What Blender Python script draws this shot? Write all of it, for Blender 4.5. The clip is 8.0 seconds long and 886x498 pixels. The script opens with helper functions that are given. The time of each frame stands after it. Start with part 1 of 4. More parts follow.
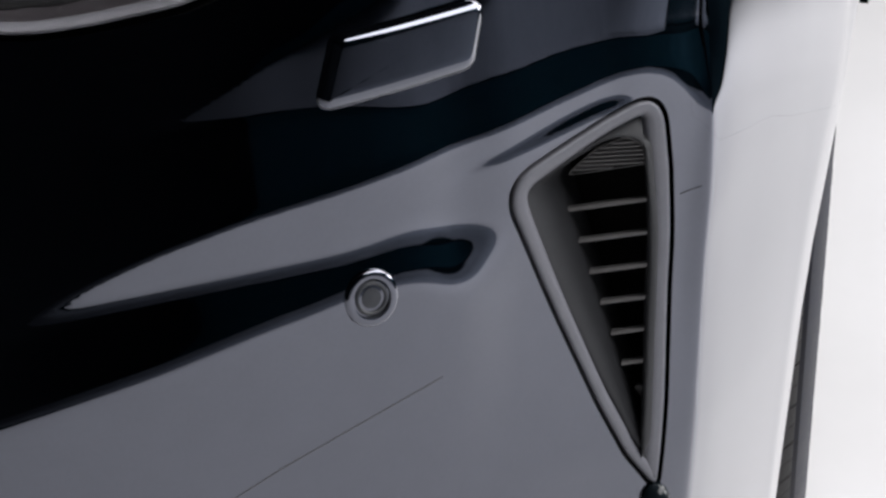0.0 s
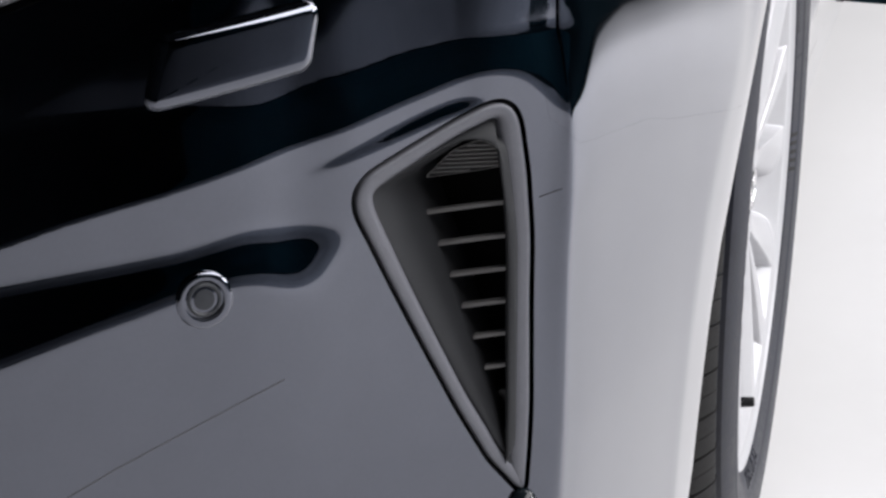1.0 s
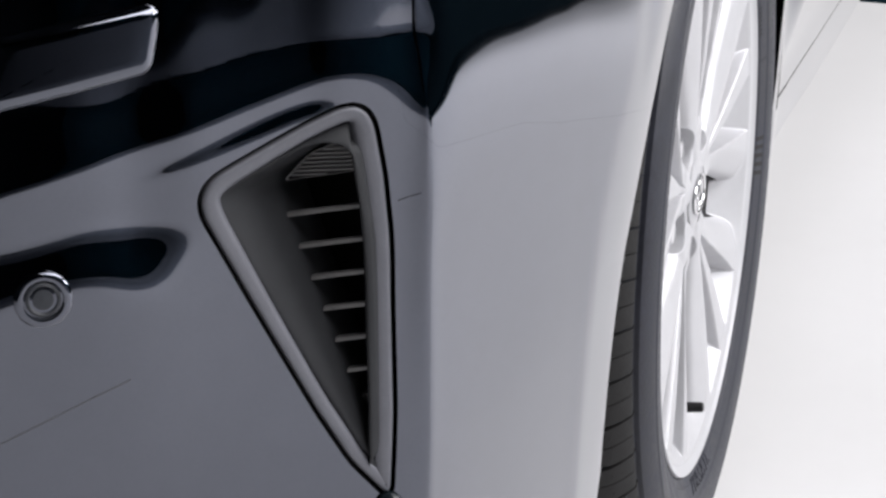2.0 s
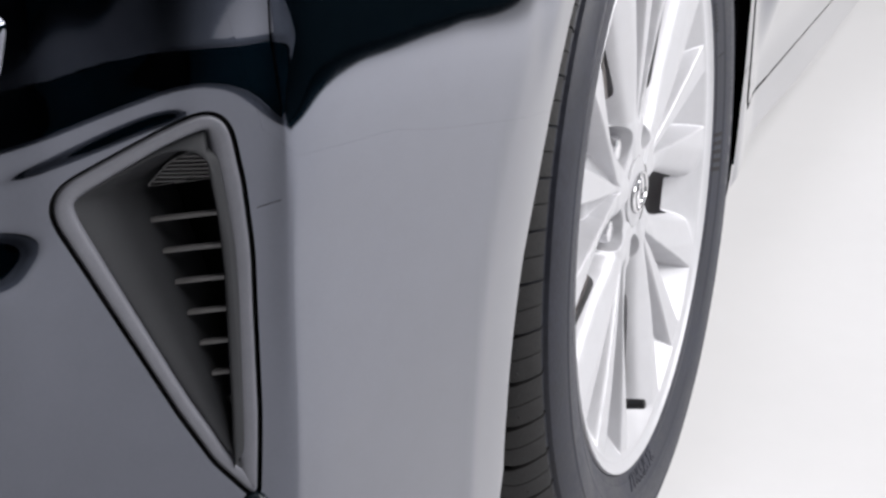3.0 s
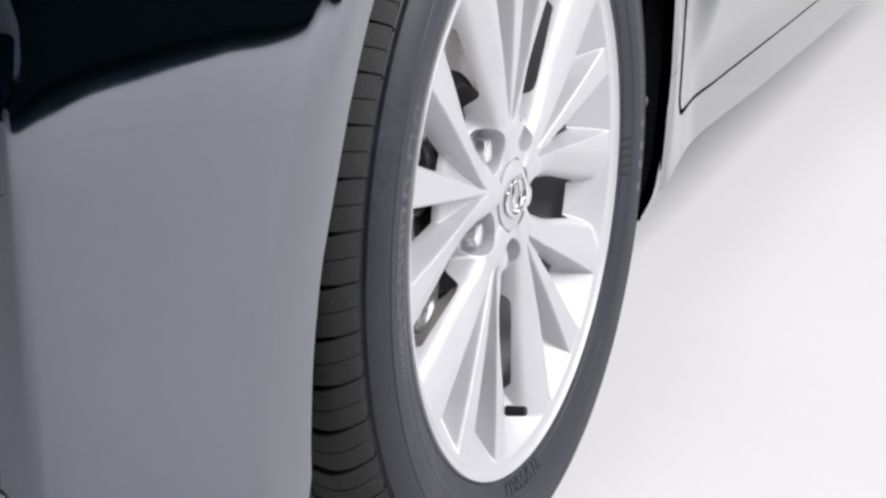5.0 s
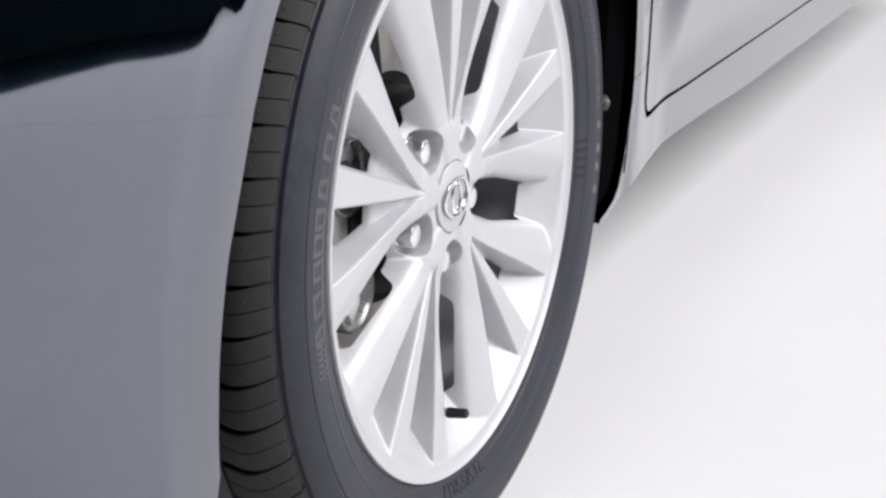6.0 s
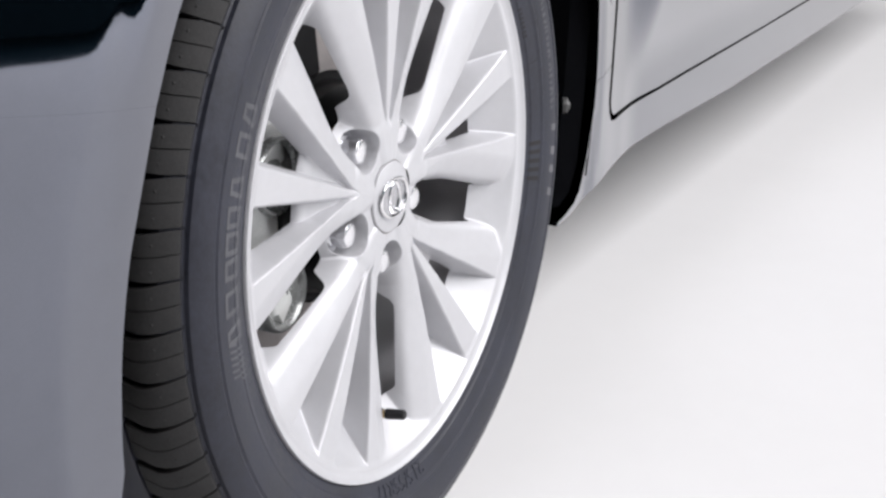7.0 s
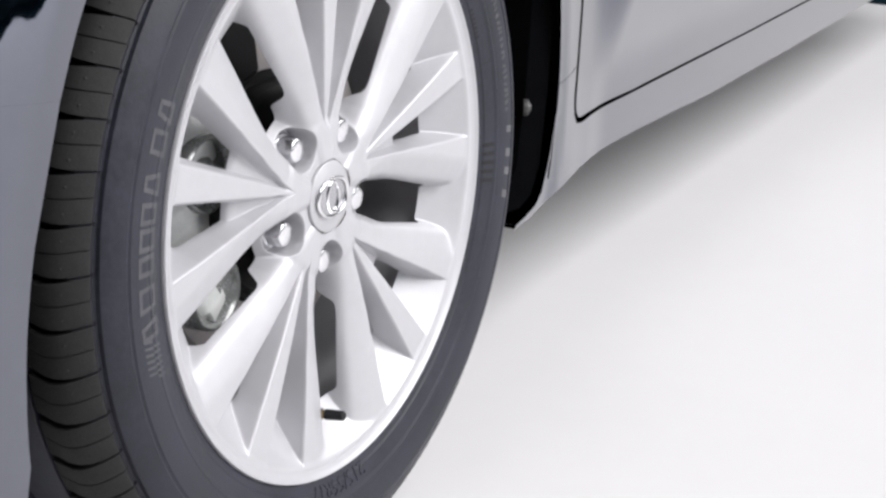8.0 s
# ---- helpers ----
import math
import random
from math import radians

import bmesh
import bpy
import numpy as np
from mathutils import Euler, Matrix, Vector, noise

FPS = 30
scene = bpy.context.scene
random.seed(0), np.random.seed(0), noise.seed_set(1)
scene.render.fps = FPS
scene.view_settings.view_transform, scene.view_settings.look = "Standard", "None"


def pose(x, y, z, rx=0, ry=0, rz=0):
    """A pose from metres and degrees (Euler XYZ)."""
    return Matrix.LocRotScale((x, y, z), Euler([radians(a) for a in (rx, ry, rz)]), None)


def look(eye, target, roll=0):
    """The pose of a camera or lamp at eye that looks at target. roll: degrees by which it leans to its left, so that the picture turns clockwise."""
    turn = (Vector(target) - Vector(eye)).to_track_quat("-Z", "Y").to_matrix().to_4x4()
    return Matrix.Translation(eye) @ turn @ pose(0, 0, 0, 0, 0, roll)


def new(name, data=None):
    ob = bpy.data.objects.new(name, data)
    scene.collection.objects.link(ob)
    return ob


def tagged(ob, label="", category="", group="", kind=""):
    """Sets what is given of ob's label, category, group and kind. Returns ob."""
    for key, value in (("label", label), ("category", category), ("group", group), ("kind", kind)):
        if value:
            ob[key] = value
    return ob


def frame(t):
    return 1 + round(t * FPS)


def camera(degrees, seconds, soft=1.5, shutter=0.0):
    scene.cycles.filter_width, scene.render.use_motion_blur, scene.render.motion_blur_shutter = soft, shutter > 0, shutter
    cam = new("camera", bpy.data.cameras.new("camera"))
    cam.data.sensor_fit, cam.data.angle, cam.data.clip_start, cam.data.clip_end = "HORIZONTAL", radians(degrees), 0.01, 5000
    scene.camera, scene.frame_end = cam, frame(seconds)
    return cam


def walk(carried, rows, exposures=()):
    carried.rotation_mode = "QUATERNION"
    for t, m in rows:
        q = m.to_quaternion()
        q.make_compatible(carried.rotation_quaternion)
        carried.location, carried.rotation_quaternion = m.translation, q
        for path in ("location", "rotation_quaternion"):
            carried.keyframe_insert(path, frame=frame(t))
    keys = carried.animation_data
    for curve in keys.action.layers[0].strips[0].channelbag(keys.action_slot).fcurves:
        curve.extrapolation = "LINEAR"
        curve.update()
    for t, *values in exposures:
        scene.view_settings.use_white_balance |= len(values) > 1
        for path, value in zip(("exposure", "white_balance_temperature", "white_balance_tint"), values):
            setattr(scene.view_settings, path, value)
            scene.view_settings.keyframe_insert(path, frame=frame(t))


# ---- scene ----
from mathutils.geometry import delaunay_2d_cdt

cam = camera(31.28, 8.0, soft=2.7)
PATH = [
    (0, look((-1.3337, -0.0055, 0.7190), (-0.4193, 0.2233, 0.3849), 1.93)),
    (0.5, look((-1.3181, -0.0514, 0.7196), (-0.4088, 0.1965, 0.3854), 1.71)),
    (1, look((-1.3025, -0.0992, 0.7209), (-0.3985, 0.1671, 0.3864), 1.56)),
    (1.5, look((-1.2877, -0.1449, 0.7229), (-0.3896, 0.1404, 0.3881), 1.46)),
    (2, look((-1.2724, -0.1922, 0.7257), (-0.3808, 0.1110, 0.3896), 1.36)),
    (3.5, look((-1.2260, -0.3256, 0.7488), (-0.3573, 0.0216, 0.3957), 1.21)),
    (4, look((-1.2051, -0.3662, 0.7459), (-0.3408, -0.0059, 0.3949), 1.09)),
    (4.5, look((-1.1843, -0.4035, 0.7422), (-0.3241, -0.0310, 0.3939), 0.93)),
    (5, look((-1.1643, -0.4393, 0.7381), (-0.3078, -0.0560, 0.3925), 0.89)),
    (6.5, look((-1.1067, -0.5447, 0.7409), (-0.2654, -0.1307, 0.3931), 1.21)),
    (7, look((-1.0855, -0.5807, 0.7398), (-0.2493, -0.1559, 0.3931), 1.41)),
    (7.5, look((-1.0649, -0.6151, 0.7385), (-0.2340, -0.1794, 0.3926), 1.57)),
    (8, look((-1.0419, -0.6492, 0.7375), (-0.2162, -0.2032, 0.3922), 1.69)),
]
walk(cam, PATH)

# ---------------------------------------------------------------- light
scene.view_settings.exposure = 0.0
world = bpy.data.worlds.new("world")
scene.world = world
world.use_nodes = True
world.node_tree.nodes["Background"].inputs["Color"].default_value = (0.004, 0.007, 0.011, 1)
world.node_tree.nodes["Background"].inputs["Strength"].default_value = 1.0


def softbox(name, eye, target, sx, sy, watts, colour=(1, 0.985, 1)):
    lamp = bpy.data.lights.new(name, "AREA")
    lamp.shape, lamp.size, lamp.size_y = "RECTANGLE", sx, sy
    lamp.energy, lamp.color = watts, colour
    ob = new(name, lamp)
    ob.matrix_world = look(eye, target)
    return tagged(ob, "large white studio softbox hung from the ceiling", "studio light", kind="structure")


softbox("softbox_overhead", (0.1, -3.6, 4.4), (0.1, -1.6, 0), 7.0, 2.8, 420)
softbox("softbox_rear", (6.6, -4.4, 4.4), (6.0, -3.4, 0), 4.5, 2.8, 275)
softbox("softbox_side", (2.3, -5.3, 2.6), (0.5, 0.2, 0.1), 2.8, 1.3, 170)


# ---------------------------------------------------------------- materials
def material(name, colour, rough=0.5, metal=0.0, spec=0.5, grain=0.0, scale=40.0, bump=0.0, bump_scale=200.0, rough_var=0.0, coat=0.0, ior=1.5, vary=0.0):
    m = bpy.data.materials.new(name)
    m.use_nodes = True
    nt = m.node_tree
    b = nt.nodes["Principled BSDF"]
    b.inputs["Base Color"].default_value = (*colour, 1)
    b.inputs["Roughness"].default_value = rough
    b.inputs["Metallic"].default_value = metal
    b.inputs["Specular IOR Level"].default_value = spec
    b.inputs["Coat Weight"].default_value = coat
    b.inputs["Coat Roughness"].default_value = 0.03
    b.inputs["IOR"].default_value = ior
    tex = nt.nodes.new("ShaderNodeTexCoord")
    if grain or rough_var:
        n1 = nt.nodes.new("ShaderNodeTexNoise")
        n1.inputs["Scale"].default_value, n1.inputs["Detail"].default_value = scale, 6
        nt.links.new(tex.outputs["Object"], n1.inputs["Vector"])
        n2 = nt.nodes.new("ShaderNodeTexNoise")
        n2.inputs["Scale"].default_value, n2.inputs["Detail"].default_value = scale * 9, 3
        nt.links.new(tex.outputs["Object"], n2.inputs["Vector"])
        add = nt.nodes.new("ShaderNodeMath")
        add.operation = "ADD"
        nt.links.new(n1.outputs["Fac"], add.inputs[0])
        nt.links.new(n2.outputs["Fac"], add.inputs[1])
        if grain:
            ramp = nt.nodes.new("ShaderNodeMapRange")
            ramp.inputs["From Min"].default_value, ramp.inputs["From Max"].default_value = 0.6, 1.4
            ramp.inputs["To Min"].default_value, ramp.inputs["To Max"].default_value = 1 - grain, 1 + grain
            nt.links.new(add.outputs[0], ramp.inputs["Value"])
            mul = nt.nodes.new("ShaderNodeVectorMath")
            mul.operation = "SCALE"
            mul.inputs[0].default_value = colour
            nt.links.new(ramp.outputs["Result"], mul.inputs["Scale"])
            nt.links.new(mul.outputs["Vector"], b.inputs["Base Color"])
        if rough_var:
            rr = nt.nodes.new("ShaderNodeMapRange")
            rr.inputs["From Min"].default_value, rr.inputs["From Max"].default_value = 0.6, 1.4
            rr.inputs["To Min"].default_value, rr.inputs["To Max"].default_value = max(0.0, rough - rough_var), rough + rough_var
            nt.links.new(add.outputs[0], rr.inputs["Value"])
            nt.links.new(rr.outputs["Result"], b.inputs["Roughness"])
    if bump:
        n3 = nt.nodes.new("ShaderNodeTexNoise")
        n3.inputs["Scale"].default_value, n3.inputs["Detail"].default_value = bump_scale, 4
        nt.links.new(tex.outputs["Object"], n3.inputs["Vector"])
        bp = nt.nodes.new("ShaderNodeBump")
        bp.inputs["Strength"].default_value, bp.inputs["Distance"].default_value = bump, 0.001
        nt.links.new(n3.outputs["Fac"], bp.inputs["Height"])
        nt.links.new(bp.outputs["Normal"], b.inputs["Normal"])
    return m


PAINT = material("car_paint", (0.101, 0.108, 0.136), 0.055, 1.0, grain=0.05, scale=60, rough_var=0.02, coat=1.0)


def clear_coat(m, most):
    """More gloss at grazing angles, as of thick lacquer."""
    nt = m.node_tree
    out = nt.nodes["Material Output"]
    facing = nt.nodes.new("ShaderNodeLayerWeight")
    facing.inputs["Blend"].default_value = 0.5
    ramp = nt.nodes.new("ShaderNodeMapRange")
    ramp.inputs["From Min"].default_value, ramp.inputs["From Max"].default_value = 0.26, 0.75
    ramp.inputs["To Min"].default_value, ramp.inputs["To Max"].default_value = 0.0, most
    gloss = nt.nodes.new("ShaderNodeBsdfGlossy")
    gloss.inputs["Color"].default_value = (0.95, 0.95, 0.97, 1)
    gloss.inputs["Roughness"].default_value = 0.055
    mix = nt.nodes.new("ShaderNodeMixShader")
    nt.links.new(facing.outputs["Facing"], ramp.inputs["Value"])
    nt.links.new(ramp.outputs["Result"], mix.inputs[0])
    nt.links.new(nt.nodes["Principled BSDF"].outputs[0], mix.inputs[1])
    nt.links.new(gloss.outputs[0], mix.inputs[2])
    nt.links.new(mix.outputs[0], out.inputs["Surface"])


clear_coat(PAINT, 0.112)
TRIM = material("satin_grey_plastic", (0.136, 0.139, 0.160), 0.45, 0.2, grain=0.08, scale=90, bump=0.12, bump_scale=1500)
# trim plastic again, with the recess shade painted in as a darker grey
FUNNEL_SHADE = material("shaded_funnel_plastic", (0.028, 0.029, 0.032), 0.6, spec=0.2, grain=0.1, scale=90, bump=0.15, bump_scale=1500)
# near-black that puts the vent's deep shade into the colour
VOID = material("vent_shade_black", (0.003, 0.003, 0.003), 0.9, grain=0.2)
GRILLE = material("silver_grille_bar", (0.17, 0.165, 0.165), 0.4, grain=0.06, scale=80)
RIB = material("light_grey_rib", (0.24, 0.235, 0.24), 0.4, grain=0.05, scale=80)
CAP = material("grey_cap_plastic", (0.050, 0.050, 0.053), 0.5, grain=0.08, scale=80)
BLACK = material("black_plastic", (0.010, 0.010, 0.011), 0.45, spec=0.25, grain=0.15, scale=60, bump=0.1, bump_scale=900)
LINER = material("felt_wheel_liner", (0.0022, 0.0024, 0.0030), 0.95, spec=0.02, grain=0.25, scale=45, bump=0.4, bump_scale=500)
RUBBER = material("tyre_rubber", (0.0205, 0.022, 0.032), 0.50, spec=0.36, grain=0.38, scale=22, bump=0.22, bump_scale=420, rough_var=0.10)
TREAD = material("tread_rubber", (0.018, 0.0175, 0.018), 0.7, spec=.35, grain=0.35, scale=50, bump=0.25, bump_scale=600)
MARK = material("pale_rubber_marking", (0.068, 0.069, 0.078), 0.62, grain=0.25, scale=80)
ALLOY = material("silver_alloy_paint", (0.52, 0.52, 0.54), 0.46, 0.4, grain=0.04, scale=90, rough_var=0.05, bump=0.07, bump_scale=2200)
CHROME = material("chrome", (0.82, 0.82, 0.83), 0.06, 1.0, grain=0.02, scale=50)
NUT = material("plated_nut", (0.80, 0.80, 0.82), 0.27, 1.0, grain=0.03, scale=80)
STEEL = material("brake_steel", (0.52, 0.485, 0.475), 0.45, 0.5, grain=0.15, scale=60, rough_var=0.08)
CALIPER = material("cast_caliper", (0.72, 0.73, 0.72), 0.42, 0.25, grain=0.12, scale=60, bump=0.3, bump_scale=400)
PISTON = material("machined_piston_housing", (0.36, 0.37, 0.365), 0.25, 0.5, grain=0.12, scale=60, rough_var=0.08)
RUST = material("rusty_hub_steel", (0.16, 0.09, 0.055), 0.7, 0.3, grain=0.3, scale=60, bump=0.3, bump_scale=400)
BRASS = material("brass", (0.55, 0.40, 0.18), 0.3, 0.9, grain=0.05)
SENSOR = material("sensor_face", (0.027, 0.030, 0.037), 0.5, 0.0, grain=0.05)
FLOOR = material("white_studio_floor", (0.765, 0.76, 0.765), 0.45, spec=0.3, grain=0.012, scale=2.5, rough_var=0.05)
REFLECTED_GREY = material("reflected_grey", (0.25, 0.275, 0.315), 0.9, grain=0.1, scale=2)
# one wall in two blues: lifted above, darkened below, painting light from above
BLUE = material("lit_wall_blue", (0.08, 0.26, 0.36), 0.9, spec=0.1, grain=0.15, scale=1.5, bump=0.3, bump_scale=20)
WALL_SHADE = material("shaded_wall_blue", (0.018, 0.055, 0.078), 0.9, grain=0.15, scale=1.5)
DARK = material("dark_studio_wall", (0.012, 0.018, 0.026), 0.9, grain=0.15, scale=1.5)
FLOOR_DARK = material("dark_studio_floor", (0.006, 0.015, 0.021), 0.9, spec=0.0, grain=0.15, scale=3)


# ---------------------------------------------------------------- mesh helpers
def mesh_object(name, verts, faces, mat, parent=None, label="", normals=None, smooth=True):
    me = bpy.data.meshes.new(name)
    me.from_pydata([tuple(float(c) for c in v) for v in verts], [], [tuple(int(i) for i in f) for f in faces])
    me.materials.append(mat)
    if smooth:
        me.polygons.foreach_set("use_smooth", [True] * len(me.polygons))
    me.update()
    if normals is not None:
        me.normals_split_custom_set_from_vertices([tuple(float(c) for c in n) for n in normals])
    ob = new(name, me)
    if parent is not None:
        ob.parent = parent
    if label:
        tagged(ob, label)
    return ob


def part(name, bm, mat, parent, label="", smooth=True, angle=35):
    me = bpy.data.meshes.new(name)
    bmesh.ops.recalc_face_normals(bm, faces=bm.faces)
    bm.to_mesh(me)
    bm.free()
    me.materials.append(mat)
    if smooth:
        me.polygons.foreach_set("use_smooth", [True] * len(me.polygons))
        me.set_sharp_from_angle(angle=radians(angle))
    ob = new(name, me)
    ob.parent = parent
    if label:
        tagged(ob, label)
    return ob


def smooth(a, b, x):
    t = np.clip((np.asarray(x, float) - a) / (b - a), 0, 1)
    return t * t * (3 - 2 * t)


def lathe(profile, steps=160, closed=False, a0=0.0, a1=360.0):
    """A bmesh turned about the y axis through the origin; the profile is (radius, y)."""
    bm = bmesh.new()
    full = a1 - a0 >= 359.9
    cols = []
    for k in range(steps if full else steps + 1):
        a = radians(a0 + (a1 - a0) * k / steps)
        cols.append([bm.verts.new((r * math.cos(a), y, r * math.sin(a))) for r, y in profile])
    n = len(profile)
    for k in range(len(cols) if full else len(cols) - 1):
        c, d = cols[k], cols[(k + 1) % len(cols)]
        for i in range(n if closed else n - 1):
            j = (i + 1) % n
            bm.faces.new((c[i], c[j], d[j], d[i]))
    return bm


def rounded(points, radii, step=0.002):
    """A closed outline with rounded corners, as an array of points."""
    P = np.array(points, float)
    out = []
    n = len(P)
    for i in range(n):
        a, b, c = P[i - 1], P[i], P[(i + 1) % n]
        u, v = (a - b) / np.linalg.norm(a - b), (c - b) / np.linalg.norm(c - b)
        half = math.acos(max(-1, min(1, float(u @ v)))) / 2
        t = radii[i] / math.tan(half)
        for k in range(13):
            w = k / 12
            p, q = b + u * t * (1 - w), b + v * t * w
            out.append(p * (1 - w) + q * w)
    out = np.array(out)
    ring = np.vstack([out, out[:1]])
    length = np.concatenate([[0], np.cumsum(np.linalg.norm(np.diff(ring, axis=0), axis=1))])
    m = max(24, int(length[-1] / step))
    at = np.linspace(0, length[-1], m, endpoint=False)
    return np.stack([np.interp(at, length, ring[:, 0]), np.interp(at, length, ring[:, 1])], 1)


def inside(poly, pts):
    x, y = pts[:, 0], pts[:, 1]
    r = np.zeros(len(pts), bool)
    a, b = poly, np.roll(poly, -1, 0)
    for (x0, y0), (x1, y1) in zip(a, b):
        hit = (y0 > y) != (y1 > y)
        if y1 != y0:
            r ^= hit & (x < (x1 - x0) * (y - y0) / (y1 - y0) + x0)
    return r


def dense(points, step=0.004):
    out = []
    P = [np.array(p, float) for p in points]
    for a, b in zip(P, P[1:] + P[:1]):
        n = max(1, int(np.linalg.norm(b - a) / step))
        out += [a + (b - a) * k / n for k in range(n)]
    return np.array(out)


# ---------------------------------------------------------------- body surface
# The plan line of the flank: from the nose, round the corner, back along the side.
PLAN = [(-1.0, 1.15), (-.985, .80), (-.94, .52), (-.85, .33), (-.724, .179), (-.662, .1186), (-.628, .0857), (-.612, .0692), (-.5892, .0447), (-.565, .0378), (-.52, .0266),
        (-.45, .0098), (-.373, -.0085), (-.33, -.0135), (-.2, -.018), (0, -.020), (.25, -.012), (.42, .004), (.55, .016), (1.0, .02), (2.0, .02), (3.4, .04)]


CORNER = 8


def spline(P):
    E = np.vstack([2 * P[0] - P[1], P, 2 * P[-1] - P[-2]])
    Q = []
    for i in range(1, len(E) - 2):
        p0, p1, p2, p3 = E[i - 1:i + 3]
        t0 = 0
        t1 = t0 + np.linalg.norm(p1 - p0) ** .5
        t2 = t1 + np.linalg.norm(p2 - p1) ** .5
        t3 = t2 + np.linalg.norm(p3 - p2) ** .5
        t = np.linspace(t1, t2, 60, endpoint=False)[:, None]
        A1 = (t1 - t) / (t1 - t0) * p0 + (t - t0) / (t1 - t0) * p1
        A2 = (t2 - t) / (t2 - t1) * p1 + (t - t1) / (t2 - t1) * p2
        A3 = (t3 - t) / (t3 - t2) * p2 + (t - t2) / (t3 - t2) * p3
        B1 = (t2 - t) / (t2 - t0) * A1 + (t - t0) / (t2 - t0) * A2
        B2 = (t3 - t) / (t3 - t1) * A2 + (t - t1) / (t3 - t1) * A3
        Q.append((t2 - t) / (t2 - t1) * B1 + (t - t1) / (t2 - t1) * B2)
    return np.vstack(Q)


def plan_line():
    P = np.array(PLAN)
    Q = [spline(P[:CORNER + 1]), spline(P[CORNER:])]
    Q = np.vstack(Q + [P[-1:]])
    s = np.concatenate([[0], np.cumsum(np.linalg.norm(np.diff(Q, axis=0), axis=1))])
    s -= s[np.argmin(np.hypot(Q[:, 0] + .724, Q[:, 1] - .179))] + .194
    S = np.arange(s[0], s[-1], .001)
    X, Y = np.interp(S, s, Q[:, 0]), np.interp(S, s, Q[:, 1])
    g = np.exp(-.5 * (np.arange(-24, 25) / 2.6) ** 2)
    g /= g.sum()
    X, Y = [np.convolve(np.concatenate([2 * a[0] - a[24:0:-1], a, 2 * a[-1] - a[-2:-26:-1]]), g, "valid") for a in (X, Y)]
    tx, ty = np.gradient(X, S), np.gradient(Y, S)
    n = np.hypot(tx, ty)
    return S, X, Y, ty / n, -tx / n


SS, PX, PY, NX, NY = plan_line()


def s_at(x):
    """Length along the plan line of the point of the flank at x."""
    k = np.searchsorted(SS, 0.02)
    return float(np.interp(x, PX[k:], SS[k:]))


# The lean of the skin (degrees, positive faces up), by length along the plan line and height.
ZG = np.arange(0.10, 0.90, 0.001)
SG = np.arange(SS[0], SS[-1], 0.002)
HUB = (0.0, 0.0, 0.329)
ARCH_FRONT = (0.0, 0.293, 0.400)
ARCH_REAR = (0.036, 0.328, 0.385)


def curve(xs, ys, blur=5):
    """A smooth line through given points, at every SG, as a column."""
    v = np.interp(SG, xs, ys)
    g = np.exp(-.5 * (np.arange(-20, 21) / blur) ** 2)
    return np.convolve(np.pad(v, 20, "edge"), g / g.sum(), "valid")[:, None]


def arch_radius(a):
    """Radius of the arch's front half about its centre: tighter at the bumper, wider towards the top."""
    return np.interp(a, [90, 110, 120, 129, 136.5, 143, 148.7, 154.6, 160.6, 169.8, 179, 190], [.405, .416, .422, .420, .414, .407, .398, .390, .384, .381, .381, .384])


def arch_gap(x, z):
    """Distance outside the wheel arch's edge."""
    w = smooth(-.1, .1, x)
    a = np.degrees(np.arctan2(z - ARCH_FRONT[1], x - ARCH_FRONT[0])) % 360
    front = np.hypot(x - ARCH_FRONT[0], z - ARCH_FRONT[1]) - arch_radius(a)
    rear = np.hypot(x - ARCH_REAR[0], z - ARCH_REAR[1]) - ARCH_REAR[2]
    return front * (1 - w) + rear * w


